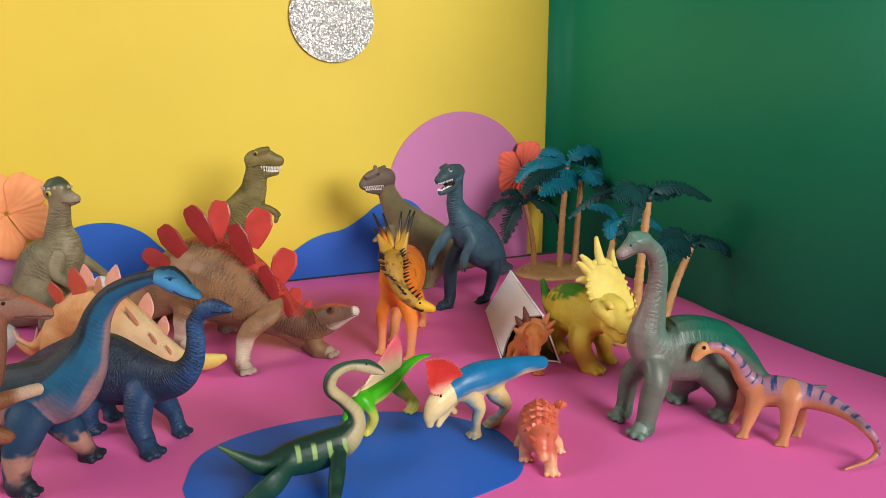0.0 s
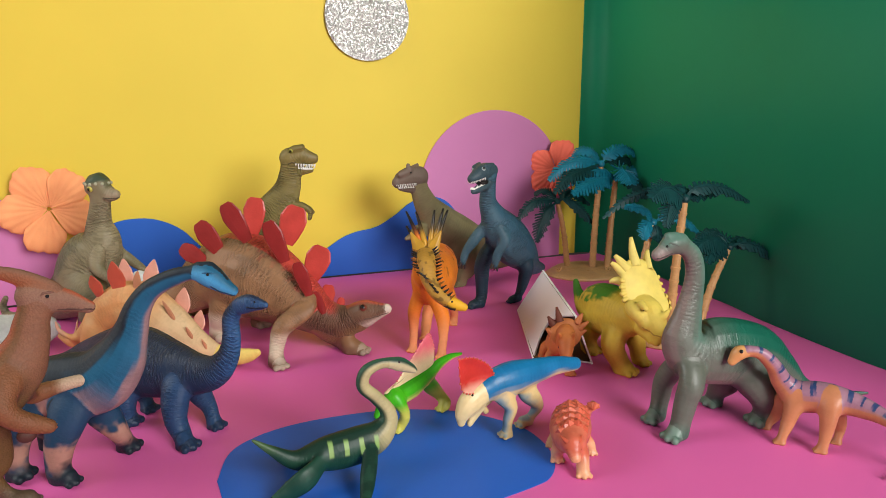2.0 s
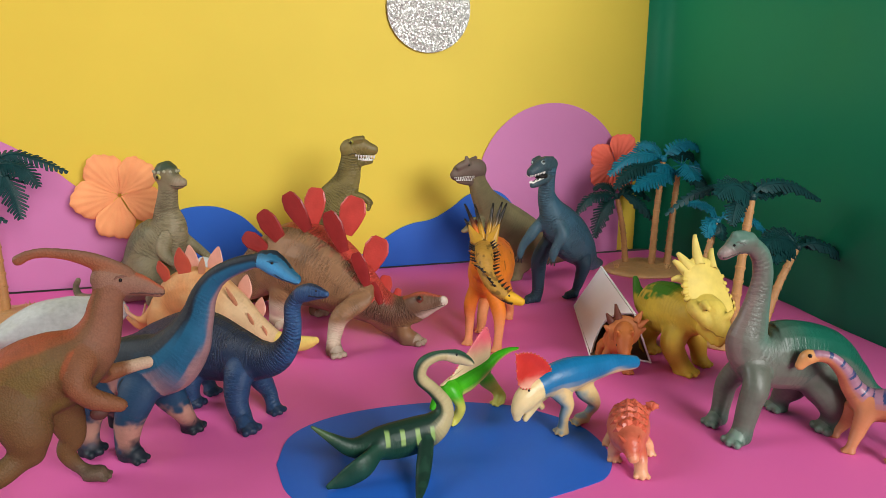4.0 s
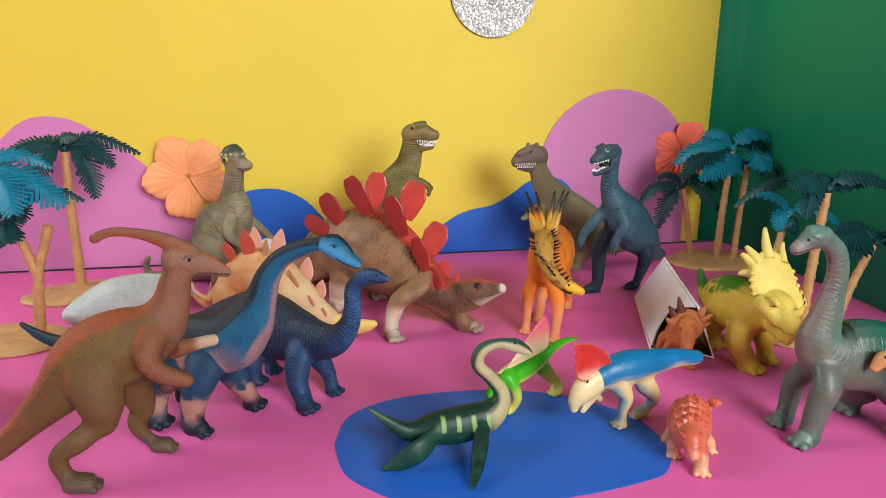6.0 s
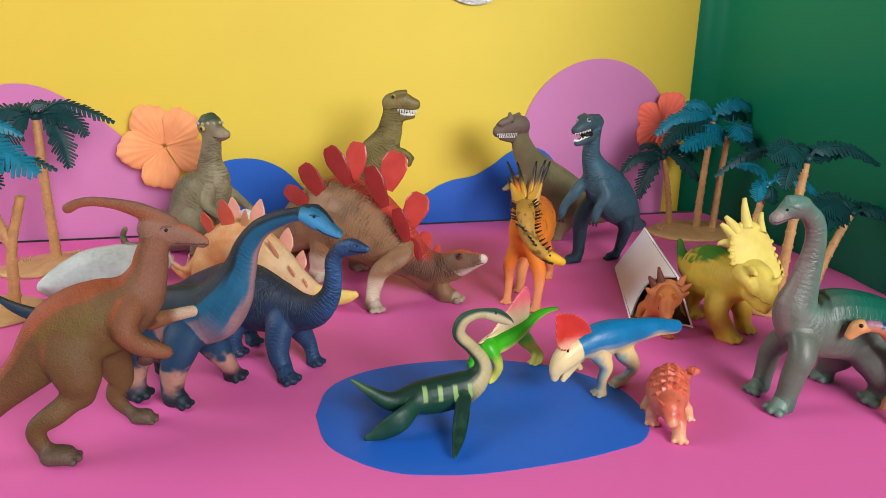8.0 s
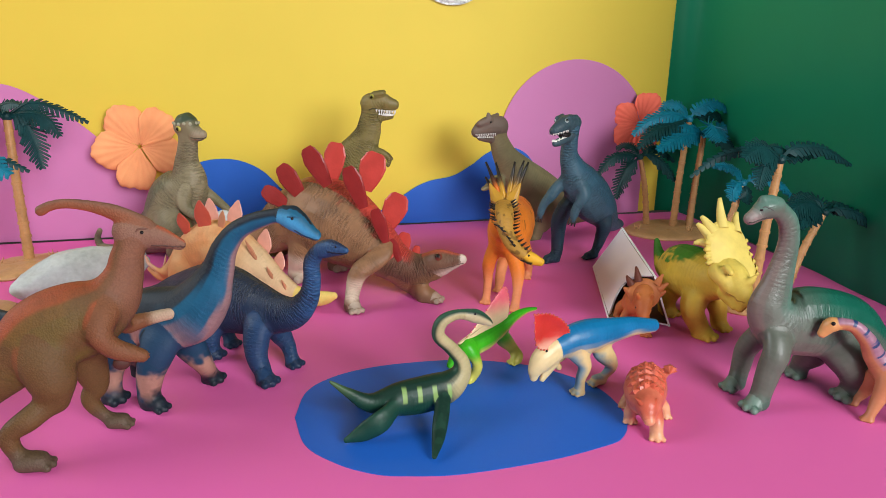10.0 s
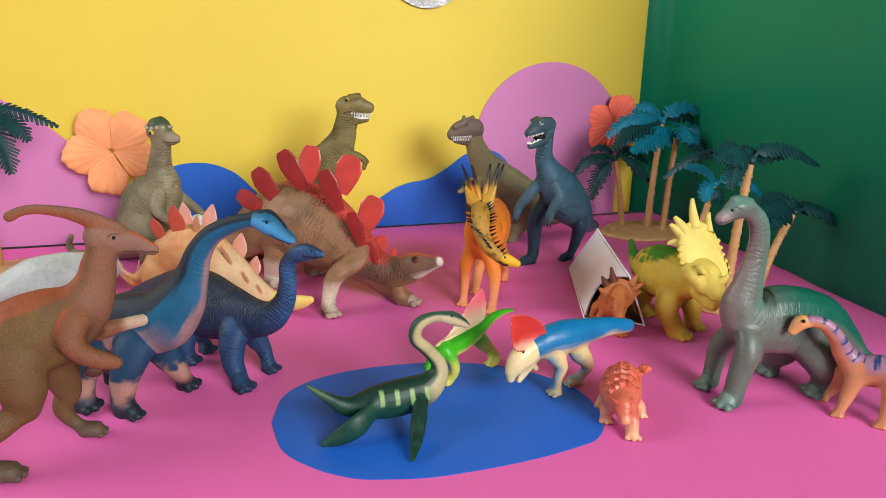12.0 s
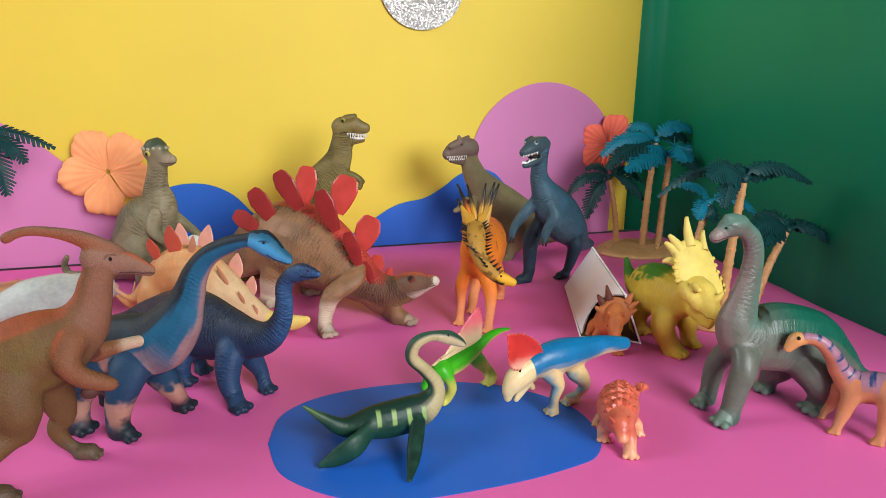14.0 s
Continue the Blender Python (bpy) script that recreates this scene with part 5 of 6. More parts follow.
PROTOCERATOPS = [
    ("body", 0.82, [(-58, 0, 37.8, 5.2), (-38, 0, 40.6, 7.2), (-18, 0, 40.5, 9.8), (0.3, 0, 39.8, 12.6), (15, 0, 39, 11.4), (25.6, 0, 36, 8.6)]),
    ("head", 0.78, [(26, 0, 36, 9), (36.4, 0, 30, 9), (42, 0, 23, 6), (43, 0, 17.5, 3.2)]),
    ("jaw", 0.7, [(29.4, 0, 26, 5.8), (33.2, 0, 19.5, 3.8), (36, 0, 14.9, 2.5)]),
    ("leg", 0.9, [(12, 5, 33, 8.6), (6.5, 7, 22.5, 5.2), (9, 7, 12.5, 3.9), (8.5, 6, 5, 4.4)]),
    ("leg", 0.9, [(-12, 2, 28, 8.6), (-21.5, 2, 14.5, 4.8), (-17, 1, 7, 3.8)]),
    ("foot", 1.1, [(-15, 0.5, 4.2, 4.2), (-10, 0, 3.8, 3.9)]),
    ("arm", 0.9, [(15.9, -9, 26.1, 4.8), (19.3, -9, 20.6, 2.8), (16.4, -9, 15.4, 2.4)]),
]
PROTO_FRILL = [
    (48.2, -0, 65.5),
    (36.1, -0, 63.9),
    (24.6, -0, 56.7),
    (18.9, -0, 47.1),
    (23.7, 0, 40.4),
    (36.3, -0, 38.3),
    (45.4, -0, 43.5),
]


def paint_proto(a):
    c = a.base("d8bb84")
    c = blend(c, "1070a2", a.on("body") * ease(a.dorsal + 0.3 * a.coarse, -0.75, 0.0))
    c = blend(c, "2a86a8", a.on("leg") * ease(a.n[:, 0] + 0.3 * a.fine, 0.0, 0.9) * 0.75 + a.on("foot") * ease(a.up, 0.2, 0.8) * 0.6)
    c = blend(c, "1070a2", a.on("body") * ease(-a.share, -0.25, -0.05) * ease(a.dorsal, -0.7, -0.3))
    c = blend(c, "e0cc98", a.on("head", "jaw") * 0.8)
    return c


def proto_extras(p, no, a):
    o = np.array(PROTO_FRILL) + np.array((0, 4.0, 0))
    v, f = web(o, 3.0, -4.5, (0, 1, 0))
    k = ease(v[:, 2], 40, 46)[:, None]
    out = [(v, f, rgb("dba58c") * (1 - k) + rgb("c4362e") * k, SKIN_GLOSS, "frill", "red neck frill")]
    o = smooth_line(np.vstack([o, o[:1]]), 4)[:-1]
    for q in o:
        out.append((*ball(q, 0.85, 6), "d0604c", SKIN_GLOSS, "rim"))
    return out


figure("protoceratops", "small blue and cream plastic protoceratops with a red frill", "on paper", *((200, 417), 192), PROTOCERATOPS, paint_proto, SKIN_GLOSS, 0.5, 9,
       [(*EYES["protoceratops"][:3], 0.9)], proto_extras, cuts=(0.38, 1.0))

# ------------------------------------------------------------ sail-back, armoured and swimming ones
SPINOSAURUS = []
SPINOSAURUS.append(("body", 0.75, [(-40.9, 0, 38.5, 1.3), (-29.7, 0, 39.5, 2.6), (-17.6, 0, 37.3, 4.2), (-4.6, -0, 31.5, 6.2), (12.4, -0, 26.5, 8.1), (28.6, 0, 24.2, 7.6), (38, 0, 21.6, 5.5), (43.3, 0, 16.7, 3.1)]))
SPINOSAURUS.append(("leg", 0.9, [(29.2, 8, 27, 5.9), (24.9, 8, 14.3, 4), (25, 4.8, 5, 4.4), (28.1, 4.5, 3, 3.2)]))
SPINOSAURUS.append(("leg", 0.9, [(-8.2, -4, 23.7, 7.2), (-21, -4, 9.8, 4.7), (-21.1, 3, 5, 5.1), (-18.2, 2.3, 3, 3.9)]))
SPINOSAURUS.append(("leg", 0.9, [(20.9, -9, 18.7, 4.9), (27.7, -9, 11, 3.7), (29, -11.5, 4, 3.3)]))
SPINO_SAIL = [
    (37.6, 0, 30.8),
    (28.2, 0, 33.5),
    (14.4, 0, 46.2),
    (-0.9, 0, 60.7),
    (-7.8, 0, 62.7),
    (-12.1, 0, 50.6),
    (-9.3, 0, 34.5),
    (1.1, 0, 28.9),
    (20.5, 0, 25.3),
]


def paint_spino(a):
    c = a.base("3fae1c")
    c = blend(c, "2f9412", ease(a.dorsal, 0.2, 0.8) * a.on("body"))
    c = blend(c, "d6cf6a", ease(-a.dorsal + 0.2 * a.coarse, 0.0, 0.5) * a.on("body"))
    c = blend(c, "c9c456", a.on("leg", "foot") * ease(-a.p[:, 2], -24, -14))
    return c


def spino_extras(p, no, a):
    v, f = web(SPINO_SAIL, 2.6, 0.0, (0, 1, 0))
    k = ease(v[:, 2], 40, 56)[:, None]
    col = rgb("dcc496") * (1 - k) + rgb("d8606c") * k
    out = [(v, f, col, SKIN_GLOSS, "sail", "red and cream back sail")]
    o = smooth_line(np.array(SPINO_SAIL[1:6]), 4)
    for q in o:
        out.append((*ball(q, 0.9, 6), "dc6a70", SKIN_GLOSS, "rim"))
    return out


figure("spinosaurus", "small bright green plastic dinosaur with a red sail", "on paper", *((147, 458), 205), SPINOSAURUS, paint_spino, SKIN_GLOSS, 0.5, 9, [(41, 4, 20, 0.8)], spino_extras, cuts=(0.35, 1.0))

ANKYLOSAURUS = [
    ("body", 1.02, [(-45, 22, 14, 4), (-28, 8, 20, 12.5), (-8, 1, 22.5, 16.4), (10, -2, 23, 14), (22, -3, 23.5, 9.5)]),
    ("head", 1.2, [(18, -4, 25, 7), (25, -3.5, 22, 6), (30, -2.5, 18.5, 4.6), (32, -2, 16.5, 3.6)]),
    ("tail", 1, [(-42, 19, 14, 4.8), (-40, 22.5, 21, 3.4), (-34, 23.8, 26, 3.8)]),
    ("leg", 0.95, [(18, 6, 20, 7.5), (25, 4.5, 11, 6), (27, 5, 5, 5.4)]),
    ("leg", 0.95, [(8, -10, 20, 7), (8.5, -12, 10, 5.4), (5, -11.3, 4.5, 5)]),
    ("leg", 0.95, [(-8, 13, 16, 7), (-5, 16.5, 8, 5), (-5.5, 17.5, 4, 4.4)]),
    ("leg", 0.9, [(-18, -11, 12, 6), (-18, -13, 4, 4)]),
]


def paint_anky(a):
    c = a.base("cf6e54")
    c = blend(c, "bb543e", ease(a.coarse + 0.4 * a.fine, 0.0, 0.4) * 0.6)
    c = blend(c, "dba47c", a.on("leg", "foot") * ease(-a.p[:, 2], -18, -9) * 0.9 + a.on("head") * ease(a.share, 0.75, 1.0) * 0.6 + ease(-a.up, 0.2, 0.7) * 0.4)
    # shade below the shell's front edge, put into the colour of the head
    c = blend(c, "8a4a38", a.on("head") * ease(a.up, 0.3, 0.8) * ease(-a.share, -0.5, -0.2) * 0.6)
    return c


def anky_extras(p, no, a):
    out = []
    for i in range(6):
        x = -34 + 10.4 * i
        for k in range(-3, 4):
            y = 6.4 * k + 3 - 0.16 * (x + 8)
            at, way = onto(p, no, x, y, 60 - abs(k) * 7)
            if way[2] < -0.1:
                continue
            tall = 2.8 if k in (-1, 1) else 1.7
            out.append((*spike(at - way * 1.6, at + way * tall + np.array((1.0, 0, 0)), 6.2, 0.8, 4, steps=1), "cf6349" if (i + k) % 3 else "c0573f", SKIN_GLOSS, "plate"))
    for y in (-8, 2):
        out.append((*spike((27, y * 0.8 - 1, 27), (24, y * 1.6, 31), 2.4, 0.5, 6, steps=2), "c8583e", SKIN_MATT, "horn"))
    return out


figure("ankylosaurus", "small orange-red plastic armoured dinosaur with spiked back", "", *((221, 371), 250), ANKYLOSAURUS, paint_anky, SKIN_GLOSS, 0.5, 9, [(29, 2, 22, 0.35), (29, -8, 22, 0.35)], anky_extras, size=0.84)

PLESIOSAURUS = []
PLESIOSAURUS.append(("body", 0.85, [(-41.3, -0, 35.6, 1), (-30.9, -0, 27, 3.1), (-16.8, 0, 17.5, 6.4), (1.4, -0, 17.6, 11.1), (19.8, -0, 18.9, 12.2), (34, -0, 22.4, 10.8), (42.1, -0, 30.6, 7.2), (42.2, -0, 39.3, 5), (35.2, -0, 49, 4.3), (26.9, -0, 58.3, 4.2), (28.9, -0, 67.3, 4.2), (38, 0, 71.3, 3.9), (45.4, -0, 70.7, 4.2)]))
PLESIOSAURUS.append(("head", 0.85, [(45.4, -0, 70.7, 4.6), (52.2, 0, 68.5, 4.6), (58.7, -0, 64.8, 3.2), (61, -0, 63.1, 2.1)]))
PLESIOSAURUS.append(("flipper", 1.6, [(28, -9, 20.5, 3.8), (23.4, -20, 14, 3.3), (17.8, -33, 7, 2.6), (11.5, -46, 2.6, 1.0)]))
PLESIOSAURUS.append(("flipper", 0.45, [(-2.3, -8, 17.4, 6.3), (-13.2, -14, 12.2, 7.9), (-23.7, -13.6, 6, 6.5), (-34.3, -14.5, 3, 2.4)]))
PLESIOSAURUS.append(("flipper", 0.45, [(22, 20, 12, 5), (18, 30, 6, 5), (8, 42, 2, 2)]))
PLESIOSAURUS.append(("flipper", 0.45, [(-12, 16, 12, 5), (-16, 23, 6, 4), (-20, 29, 3, 2)]))


def paint_plesio(a):
    c = a.base("123d2e")
    c = blend(c, "0d2a20", ease(a.dorsal + 0.3 * a.coarse, 0.3, 0.8) * 0.7)
    body = a.on("body")
    c = blend(c, "b0a678", body * ease(a.share, 0.48, 0.56) * ease(-a.dorsal, -0.7, -0.1))
    c = blend(c, "b8ae86", a.on("head") * ease(-a.dorsal, -0.6, -0.1))
    c = blend(c, "2f5440", (a.on("head") + body * ease(a.share, 0.55, 0.65)) * ease(a.dorsal, 0.55, 0.85))
    x = a.p[:, 0]
    band = ease(np.sin((x - 1) * 2 * np.pi / 9.6), 0.45, 0.75) * (x > -3) * (x < 36) * ease(a.p[:, 2], 18, 20) * ease(-a.p[:, 2], -28.5, -26.5)
    c = blend(c, "86a860", body * band * (a.share < 0.55))
    c = blend(c, "4a6a3a", body * ease(-a.share, -0.14, -0.02) * 0.7)
    c = blend(c, "2a5844", a.on("flipper") * ease(a.fine, 0.0, 0.3) * 0.25)
    return c


figure("plesiosaur", "dark green plastic plesiosaur with a curved cream neck", "on paper", *((62, 398), 3), PLESIOSAURUS, paint_plesio, SKIN_WET, 0.5, 9, [(*EYES["plesiosaurus"][:3], 0.8), (EYES["plesiosaurus"][0], 7, EYES["plesiosaurus"][2], 0.8)], cuts=(0.28, 0.5))

# ------------------------------------------------------------ long-necks by the green card
BRACHIOSAURUS = [
    ("body", 0.72, [(-144.2, 16, 6.3, 1.4), (-118.8, 5, 5.2, 4.1), (-93.1, 0, 13.4, 7.6), (-68.9, 0, 31.1, 14.4), (-42.7, 0, 45.7, 23), (-11.1, 0, 53.5, 25.2), (10.6, 0, 55.5, 22), (22.5, 0, 66.5, 16.5), (20.5, 0, 83, 11.4), (17.7, 0, 99.5, 8.6), (16.6, 0, 114, 7.4), (19.5, 0, 125.5, 7), (26, 0, 133, 6.8), (31.5, 0, 136, 6.8)]),
    ("head", 0.85, [(31.5, 0, 136.5, 7.6), (38.5, 0, 136, 7.6), (44.5, 0, 132, 5.4), (48.5, 0, 129.8, 4.6)]),
    ("ridge", 0.85, [(35, 0, 141, 4.4), (41, 0, 141, 4)]),
    ("leg", 0.92, [(20, 13, 52, 12.5), (24.5, 15, 40, 9.6), (28, 15, 28, 8.3), (31, 15, 13, 7.6), (32, 15, 8, 7.6)]),
    ("foot", 1.05, [(32, 15.2, 6, 7.4), (36, 16, 5, 6.6)]),
    ("leg", 0.92, [(18, -12, 46, 11), (23.5, -15, 30, 8), (26, -15, 18, 7.2), (29, -13, 8, 7)]),
    ("foot", 1.05, [(29.5, -12.5, 5.6, 6.8), (33.5, -11.5, 4.6, 6)]),
    ("leg", 0.9, [(-30, -14, 26, 13), (-27, -17, 12, 8), (-27.5, -19, 6, 7)]),
    ("leg", 0.92, [(-30, 15, 40, 17.5), (-36, 18, 24, 11.5), (-40, 18, 12, 8.4), (-38, 18, 6, 7.6)]),
]


def paint_brachio(a):
    c = a.base("5e655a")
    body = a.on("body")
    c = blend(c, "125c4a", ease(a.dorsal + 0.25 * a.coarse, -0.1, 0.5) * body * ease(-a.share, -0.66, -0.54))
    c = blend(c, "2c5f52", ease(a.coarse, -0.2, 0.3) * body * ease(-a.dorsal, -0.4, 0.2) * ease(a.share, 0.3, 0.45) * ease(-a.share, -0.62, -0.5) * 0.45)
    c = blend(c, "82706a", ease(-a.dorsal + 0.2 * a.coarse, 0.2, 0.8) * body * 0.7)
    c = blend(c, "557e70", (a.on("head", "ridge") + body * ease(a.share, 0.58, 0.72)) * ease(a.dorsal, -0.2, 0.6) * 0.75)
    c = blend(c, "9a8580", a.on("head") * ease(a.share, 0.4, 0.9) * 0.7)
    c = blend(c, "3f6456", a.on("foot", "leg") * ease(-a.p[:, 2], -16, -5) * 0.8)
    c = blend(c, "86a092", a.on("foot") * ease(a.share, 0.9, 1.0) * 0.5)
    return c


def brachio_extras(p, no, a):
    return [crease(p, no, [(51, 3, 127.5), (46, 6, 128), (40, 7, 129.5)], 0.45, "4a423c"), crease(p, no, [(45, 6, 139), (41, 7, 138.4), (37.5, 7, 136.5)], 0.8, "5c6a60", "brow", "raised fold over the eye")]


figure("brachiosaurus", "grey-green vinyl brachiosaurus with a raised neck", "", *((337, 382), 180), BRACHIOSAURUS, paint_brachio, SKIN_RIB, 0.75, 11,
       [(*EYES["brachiosaurus"][:3], 0.9)], brachio_extras, cuts=(0.36, 0.66))

STRIPED_SAUROPOD = []
STRIPED_SAUROPOD.append(("body", 0.85, [(-49.5, 31.9, 2, 1.1), (-62.5, 16.7, 4, 1.8), (-66.8, 9.8, 9, 2.2), (-61.4, 22, 24.5, 2.9), (-47.6, 8, 29.9, 4.8), (-30.6, 0, 32.4, 7.7), (-11.4, 0, 34, 10.9), (6.4, 0, 31.8, 11.1), (16.7, 3, 40.1, 7.6), (23, 9, 52.9, 5.5), (31.1, 14, 61.9, 4.7), (39.2, 18, 63.8, 4.7)]))
STRIPED_SAUROPOD.append(("head", 0.85, [(39.5, 18, 63.3, 4.7), (44.3, 20, 61.5, 5.1), (47.7, 22, 55.6, 3.2)]))
STRIPED_SAUROPOD.append(("leg", 0.9, [(7.2, 9, 30.9, 7.8), (10.2, 9, 15.3, 4.8), (12.9, 14.8, 3, 3.6)]))
STRIPED_SAUROPOD.append(("leg", 0.9, [(16, -9, 23.9, 7.4), (20.6, -9, 9.6, 5), (24.3, -3.5, 3, 3.3)]))
STRIPED_SAUROPOD.append(("leg", 0.9, [(-13.1, 10, 33.8, 8.4), (-13.2, 10, 15.1, 4.6), (-12.1, 13.7, 3, 3.9)]))
STRIPED_SAUROPOD.append(("leg", 0.9, [(-17.9, -9, 22.9, 6.3), (-20.5, -9, 10.6, 4), (-20, -5.4, 3, 3.2)]))


def paint_striped(a):
    c = a.base("bb7a55")
    c = blend(c, "96708a", a.on("body") * ease(a.dorsal + 0.25 * a.coarse, -0.1, 0.35) * 0.85)
    stripe = ease(np.sin(a.along * 2 * np.pi / 9.0 + 1.5 * a.coarse), 0.55, 0.85)
    c = blend(c, "2a3f6a", a.on("body") * stripe * ease(a.dorsal, 0.1, 0.45) * ease(a.share, 0.03, 0.08))
    c = blend(c, "d8a060", a.on("head") * 0.7)
    return c


figure("sauropod", "small orange and mauve plastic long-neck with blue stripes", "", *((385, 335), 128), STRIPED_SAUROPOD, paint_striped, SKIN_GLOSS, 0.5, 9,
       [(*EYES["striped_sauropod"][:3], 1.4)], cuts=(0.5, 0.78))
# ------------------------------------------------------------ toy palms


def trunk_mesh(points, radius, rings):
    """A ringed trunk: each ring flares a little upwards to a small lip."""
    line = smooth_line([(*p, 1) for p in points], 6)[:, :3]
    n = len(line)
    marks = [(0.0, 1.0), (0.80, 0.95), (0.81, 1.13), (0.98, 1.13)]
    where = [(i + u) / rings * (n - 1) for i in range(rings) for u, _ in marks] + [n - 1]
    swell = [g for _ in range(rings) for _, g in marks] + [1.0]
    pos = np.c_[[np.interp(where, np.arange(n), line[:, i]) for i in range(3)]].T
    tan = np.c_[[np.interp(where, np.arange(n), np.gradient(line[:, i])) for i in range(3)]].T
    tan /= np.linalg.norm(tan, axis=1)[:, None]
    verts, faces, m = [], [], 18
    for i, (c, t) in enumerate(zip(pos, tan)):
        s = np.cross(t, (0, 1, 0.1))
        s /= np.linalg.norm(s)
        u = np.cross(t, s)
        r = radius * 0.8 * (1.15 - 0.3 * i / len(pos)) * swell[i]
        verts += [c + r * (math.cos(a) * s + math.sin(a) * u) for a in np.linspace(0, 2 * math.pi, m, endpoint=False)]
    for i in range(len(pos) - 1):
        for j in range(m):
            k = (j + 1) % m
            faces.append((i * m + j, i * m + k, (i + 1) * m + k, (i + 1) * m + j))
    faces.append(tuple(range(m - 1, -1, -1)))
    faces.append(tuple((len(pos) - 1) * m + j for j in range(m)))
    return mesh_of("trunk", np.array(verts) / 1000, faces, [TRUNK])


def frond_mesh(at, bends, wide, material, pairs=15):
    """A stiff plastic frond: a bent rib from the hub through three bends, with two combs of slanting leaflets."""
    line = smooth_line([(0, 0, 0), *bends], 12) + np.array(at)
    wide = wide * 0.9
    face = np.array((0.0, -0.72, 0.69))
    reach0 = np.linalg.norm(np.diff(line, axis=0), axis=1).sum()
    run = np.r_[0, np.cumsum(np.linalg.norm(np.diff(line, axis=0), axis=1))] / reach0

    def rib(u):
        return np.array([np.interp(u, run, line[:, i]) for i in range(3)])

    verts, faces = [], []

    def slab(a, b, c, d, t):
        n = np.cross(b - a, d - a)
        n = n / (np.linalg.norm(n) + 1e-9) * t / 2
        k = len(verts)
        verts.extend([a + n, b + n, c + n, d + n, a - n, b - n, c - n, d - n])
        faces.extend([(k, k + 1, k + 2, k + 3), (k + 7, k + 6, k + 5, k + 4)] + [(k + i, k + 4 + i, k + 4 + (i + 1) % 4, k + (i + 1) % 4) for i in range(4)])

    steps = 14
    for i in range(steps):
        a, b = rib(i / steps), rib((i + 1) / steps)
        side = np.cross(b - a, face)
        side /= np.linalg.norm(side) + 1e-9
        h0, h1 = 1.5 - 1.1 * i / steps, 1.5 - 1.1 * (i + 1) / steps
        slab(a - side * h0, a + side * h0, b + side * h1, b - side * h1, 1.6)
    for i in range(pairs):
        u = 0.10 + 0.84 * i / (pairs - 1)
        gap = 0.84 / (pairs - 1)
        a, b = rib(u), rib(min(u + gap * 1.02, 1.0))
        grow = wide * math.sin(math.pi * min(1, 0.22 + 0.78 * u) ** 0.9) ** 0.7 * (0.88 + 0.24 * ((i * 5) % 3) / 2)
        ahead = (b - a) / (np.linalg.norm(b - a) + 1e-9)
        side = np.cross(ahead, face)
        side /= np.linalg.norm(side) + 1e-9
        for s in (-1, 1):
            reach = side * s * grow + ahead * grow * 0.6 + np.array((0, 0, -grow * 0.22)) - face * grow * 0.18
            slab(a, b, a + (b - a) * 0.72 + reach * 0.95, a + (b - a) * 0.16 + reach, 0.9)
    return mesh_of("frond", np.array(verts) / 1000, faces, [material])


def sand_base(outline, high, tufts):
    """A low moulded island with a rounded rim and a few moulded grass tufts."""
    o = smooth_line([*outline, outline[0]], 6)[:-1]
    c = o.mean(0)
    rows = [(1.0, 0.0), (1.03, 0.35), (0.97, 0.75), (0.85, 0.95), (0.55, 1.08), (0.25, 1.15)]
    verts, faces, n = [], [], len(o)
    for k, h in rows:
        verts += [(c[0] + (x - c[0]) * k, c[1] + (y - c[1]) * k, high * h * (1 + 0.12 * math.sin(x * 0.3 + y * 0.2))) for x, y in o]
    for i in range(len(rows) - 1):
        for j in range(n):
            m = (j + 1) % n
            faces.append((i * n + j, i * n + m, (i + 1) * n + m, (i + 1) * n + j))
    faces.append(tuple((len(rows) - 1) * n + j for j in range(n)))
    faces.append(tuple(range(n - 1, -1, -1)))
    rng = random.Random(7)
    for x, y in tufts:
        for i in range(7):
            a = rng.uniform(0, 2 * math.pi)
            v, f = spike((x + 1.5 * math.cos(a), y + 1.5 * math.sin(a), high * 0.8), (x + 5 * math.cos(a), y + 5 * math.sin(a), high + rng.uniform(5, 8)), 1.1, 0.2, 5, steps=2)
            k = len(verts)
            verts += [tuple(q) for q in v]
            faces += [tuple(i + k for i in q) for q in f]
    return mesh_of("base", np.array(verts) / 1000, faces, [SAND], True)


def palm_group(label, outline, tufts, palms, high=5.0):
    """palms: trunk points, radius, rings, and rows of fronds (azimuth, length, width, droop, lift, blue)."""
    x0, y0 = np.mean(outline, axis=0)
    root = tagged(new("toy_palm_trees"), label, "toy palm", "toy palms")
    root.location = (x0 / 1000, y0 / 1000, 0)
    part("base", sand_base([(x - x0, y - y0) for x, y in outline], high, [(x - x0, y - y0) for x, y in tufts]), None, root, "tan plastic sand base with moulded grass tufts")
    for points, radius, rings, crowns in palms:
        local = [(x - x0, y - y0, z) for x, y, z in points]
        trunk = part("trunk", trunk_mesh(local, radius, rings), None, root, "ringed light brown plastic trunk")
        top = np.array(local[-1])
        if crowns:
            hub = bmesh.new()
            bmesh.ops.create_icosphere(hub, subdivisions=2, radius=radius * 1.0 / 1000, matrix=Matrix.Translation(top / 1000))
            part("hub", hub, LEAF_BLUE if crowns[0][2] else LEAF, trunk)
        for bends, wide, blue in crowns:
            part("frond", frond_mesh(top, bends, wide, LEAF_BLUE if blue else LEAF), None, trunk, "turquoise plastic frond" if blue else "dark green plastic frond")


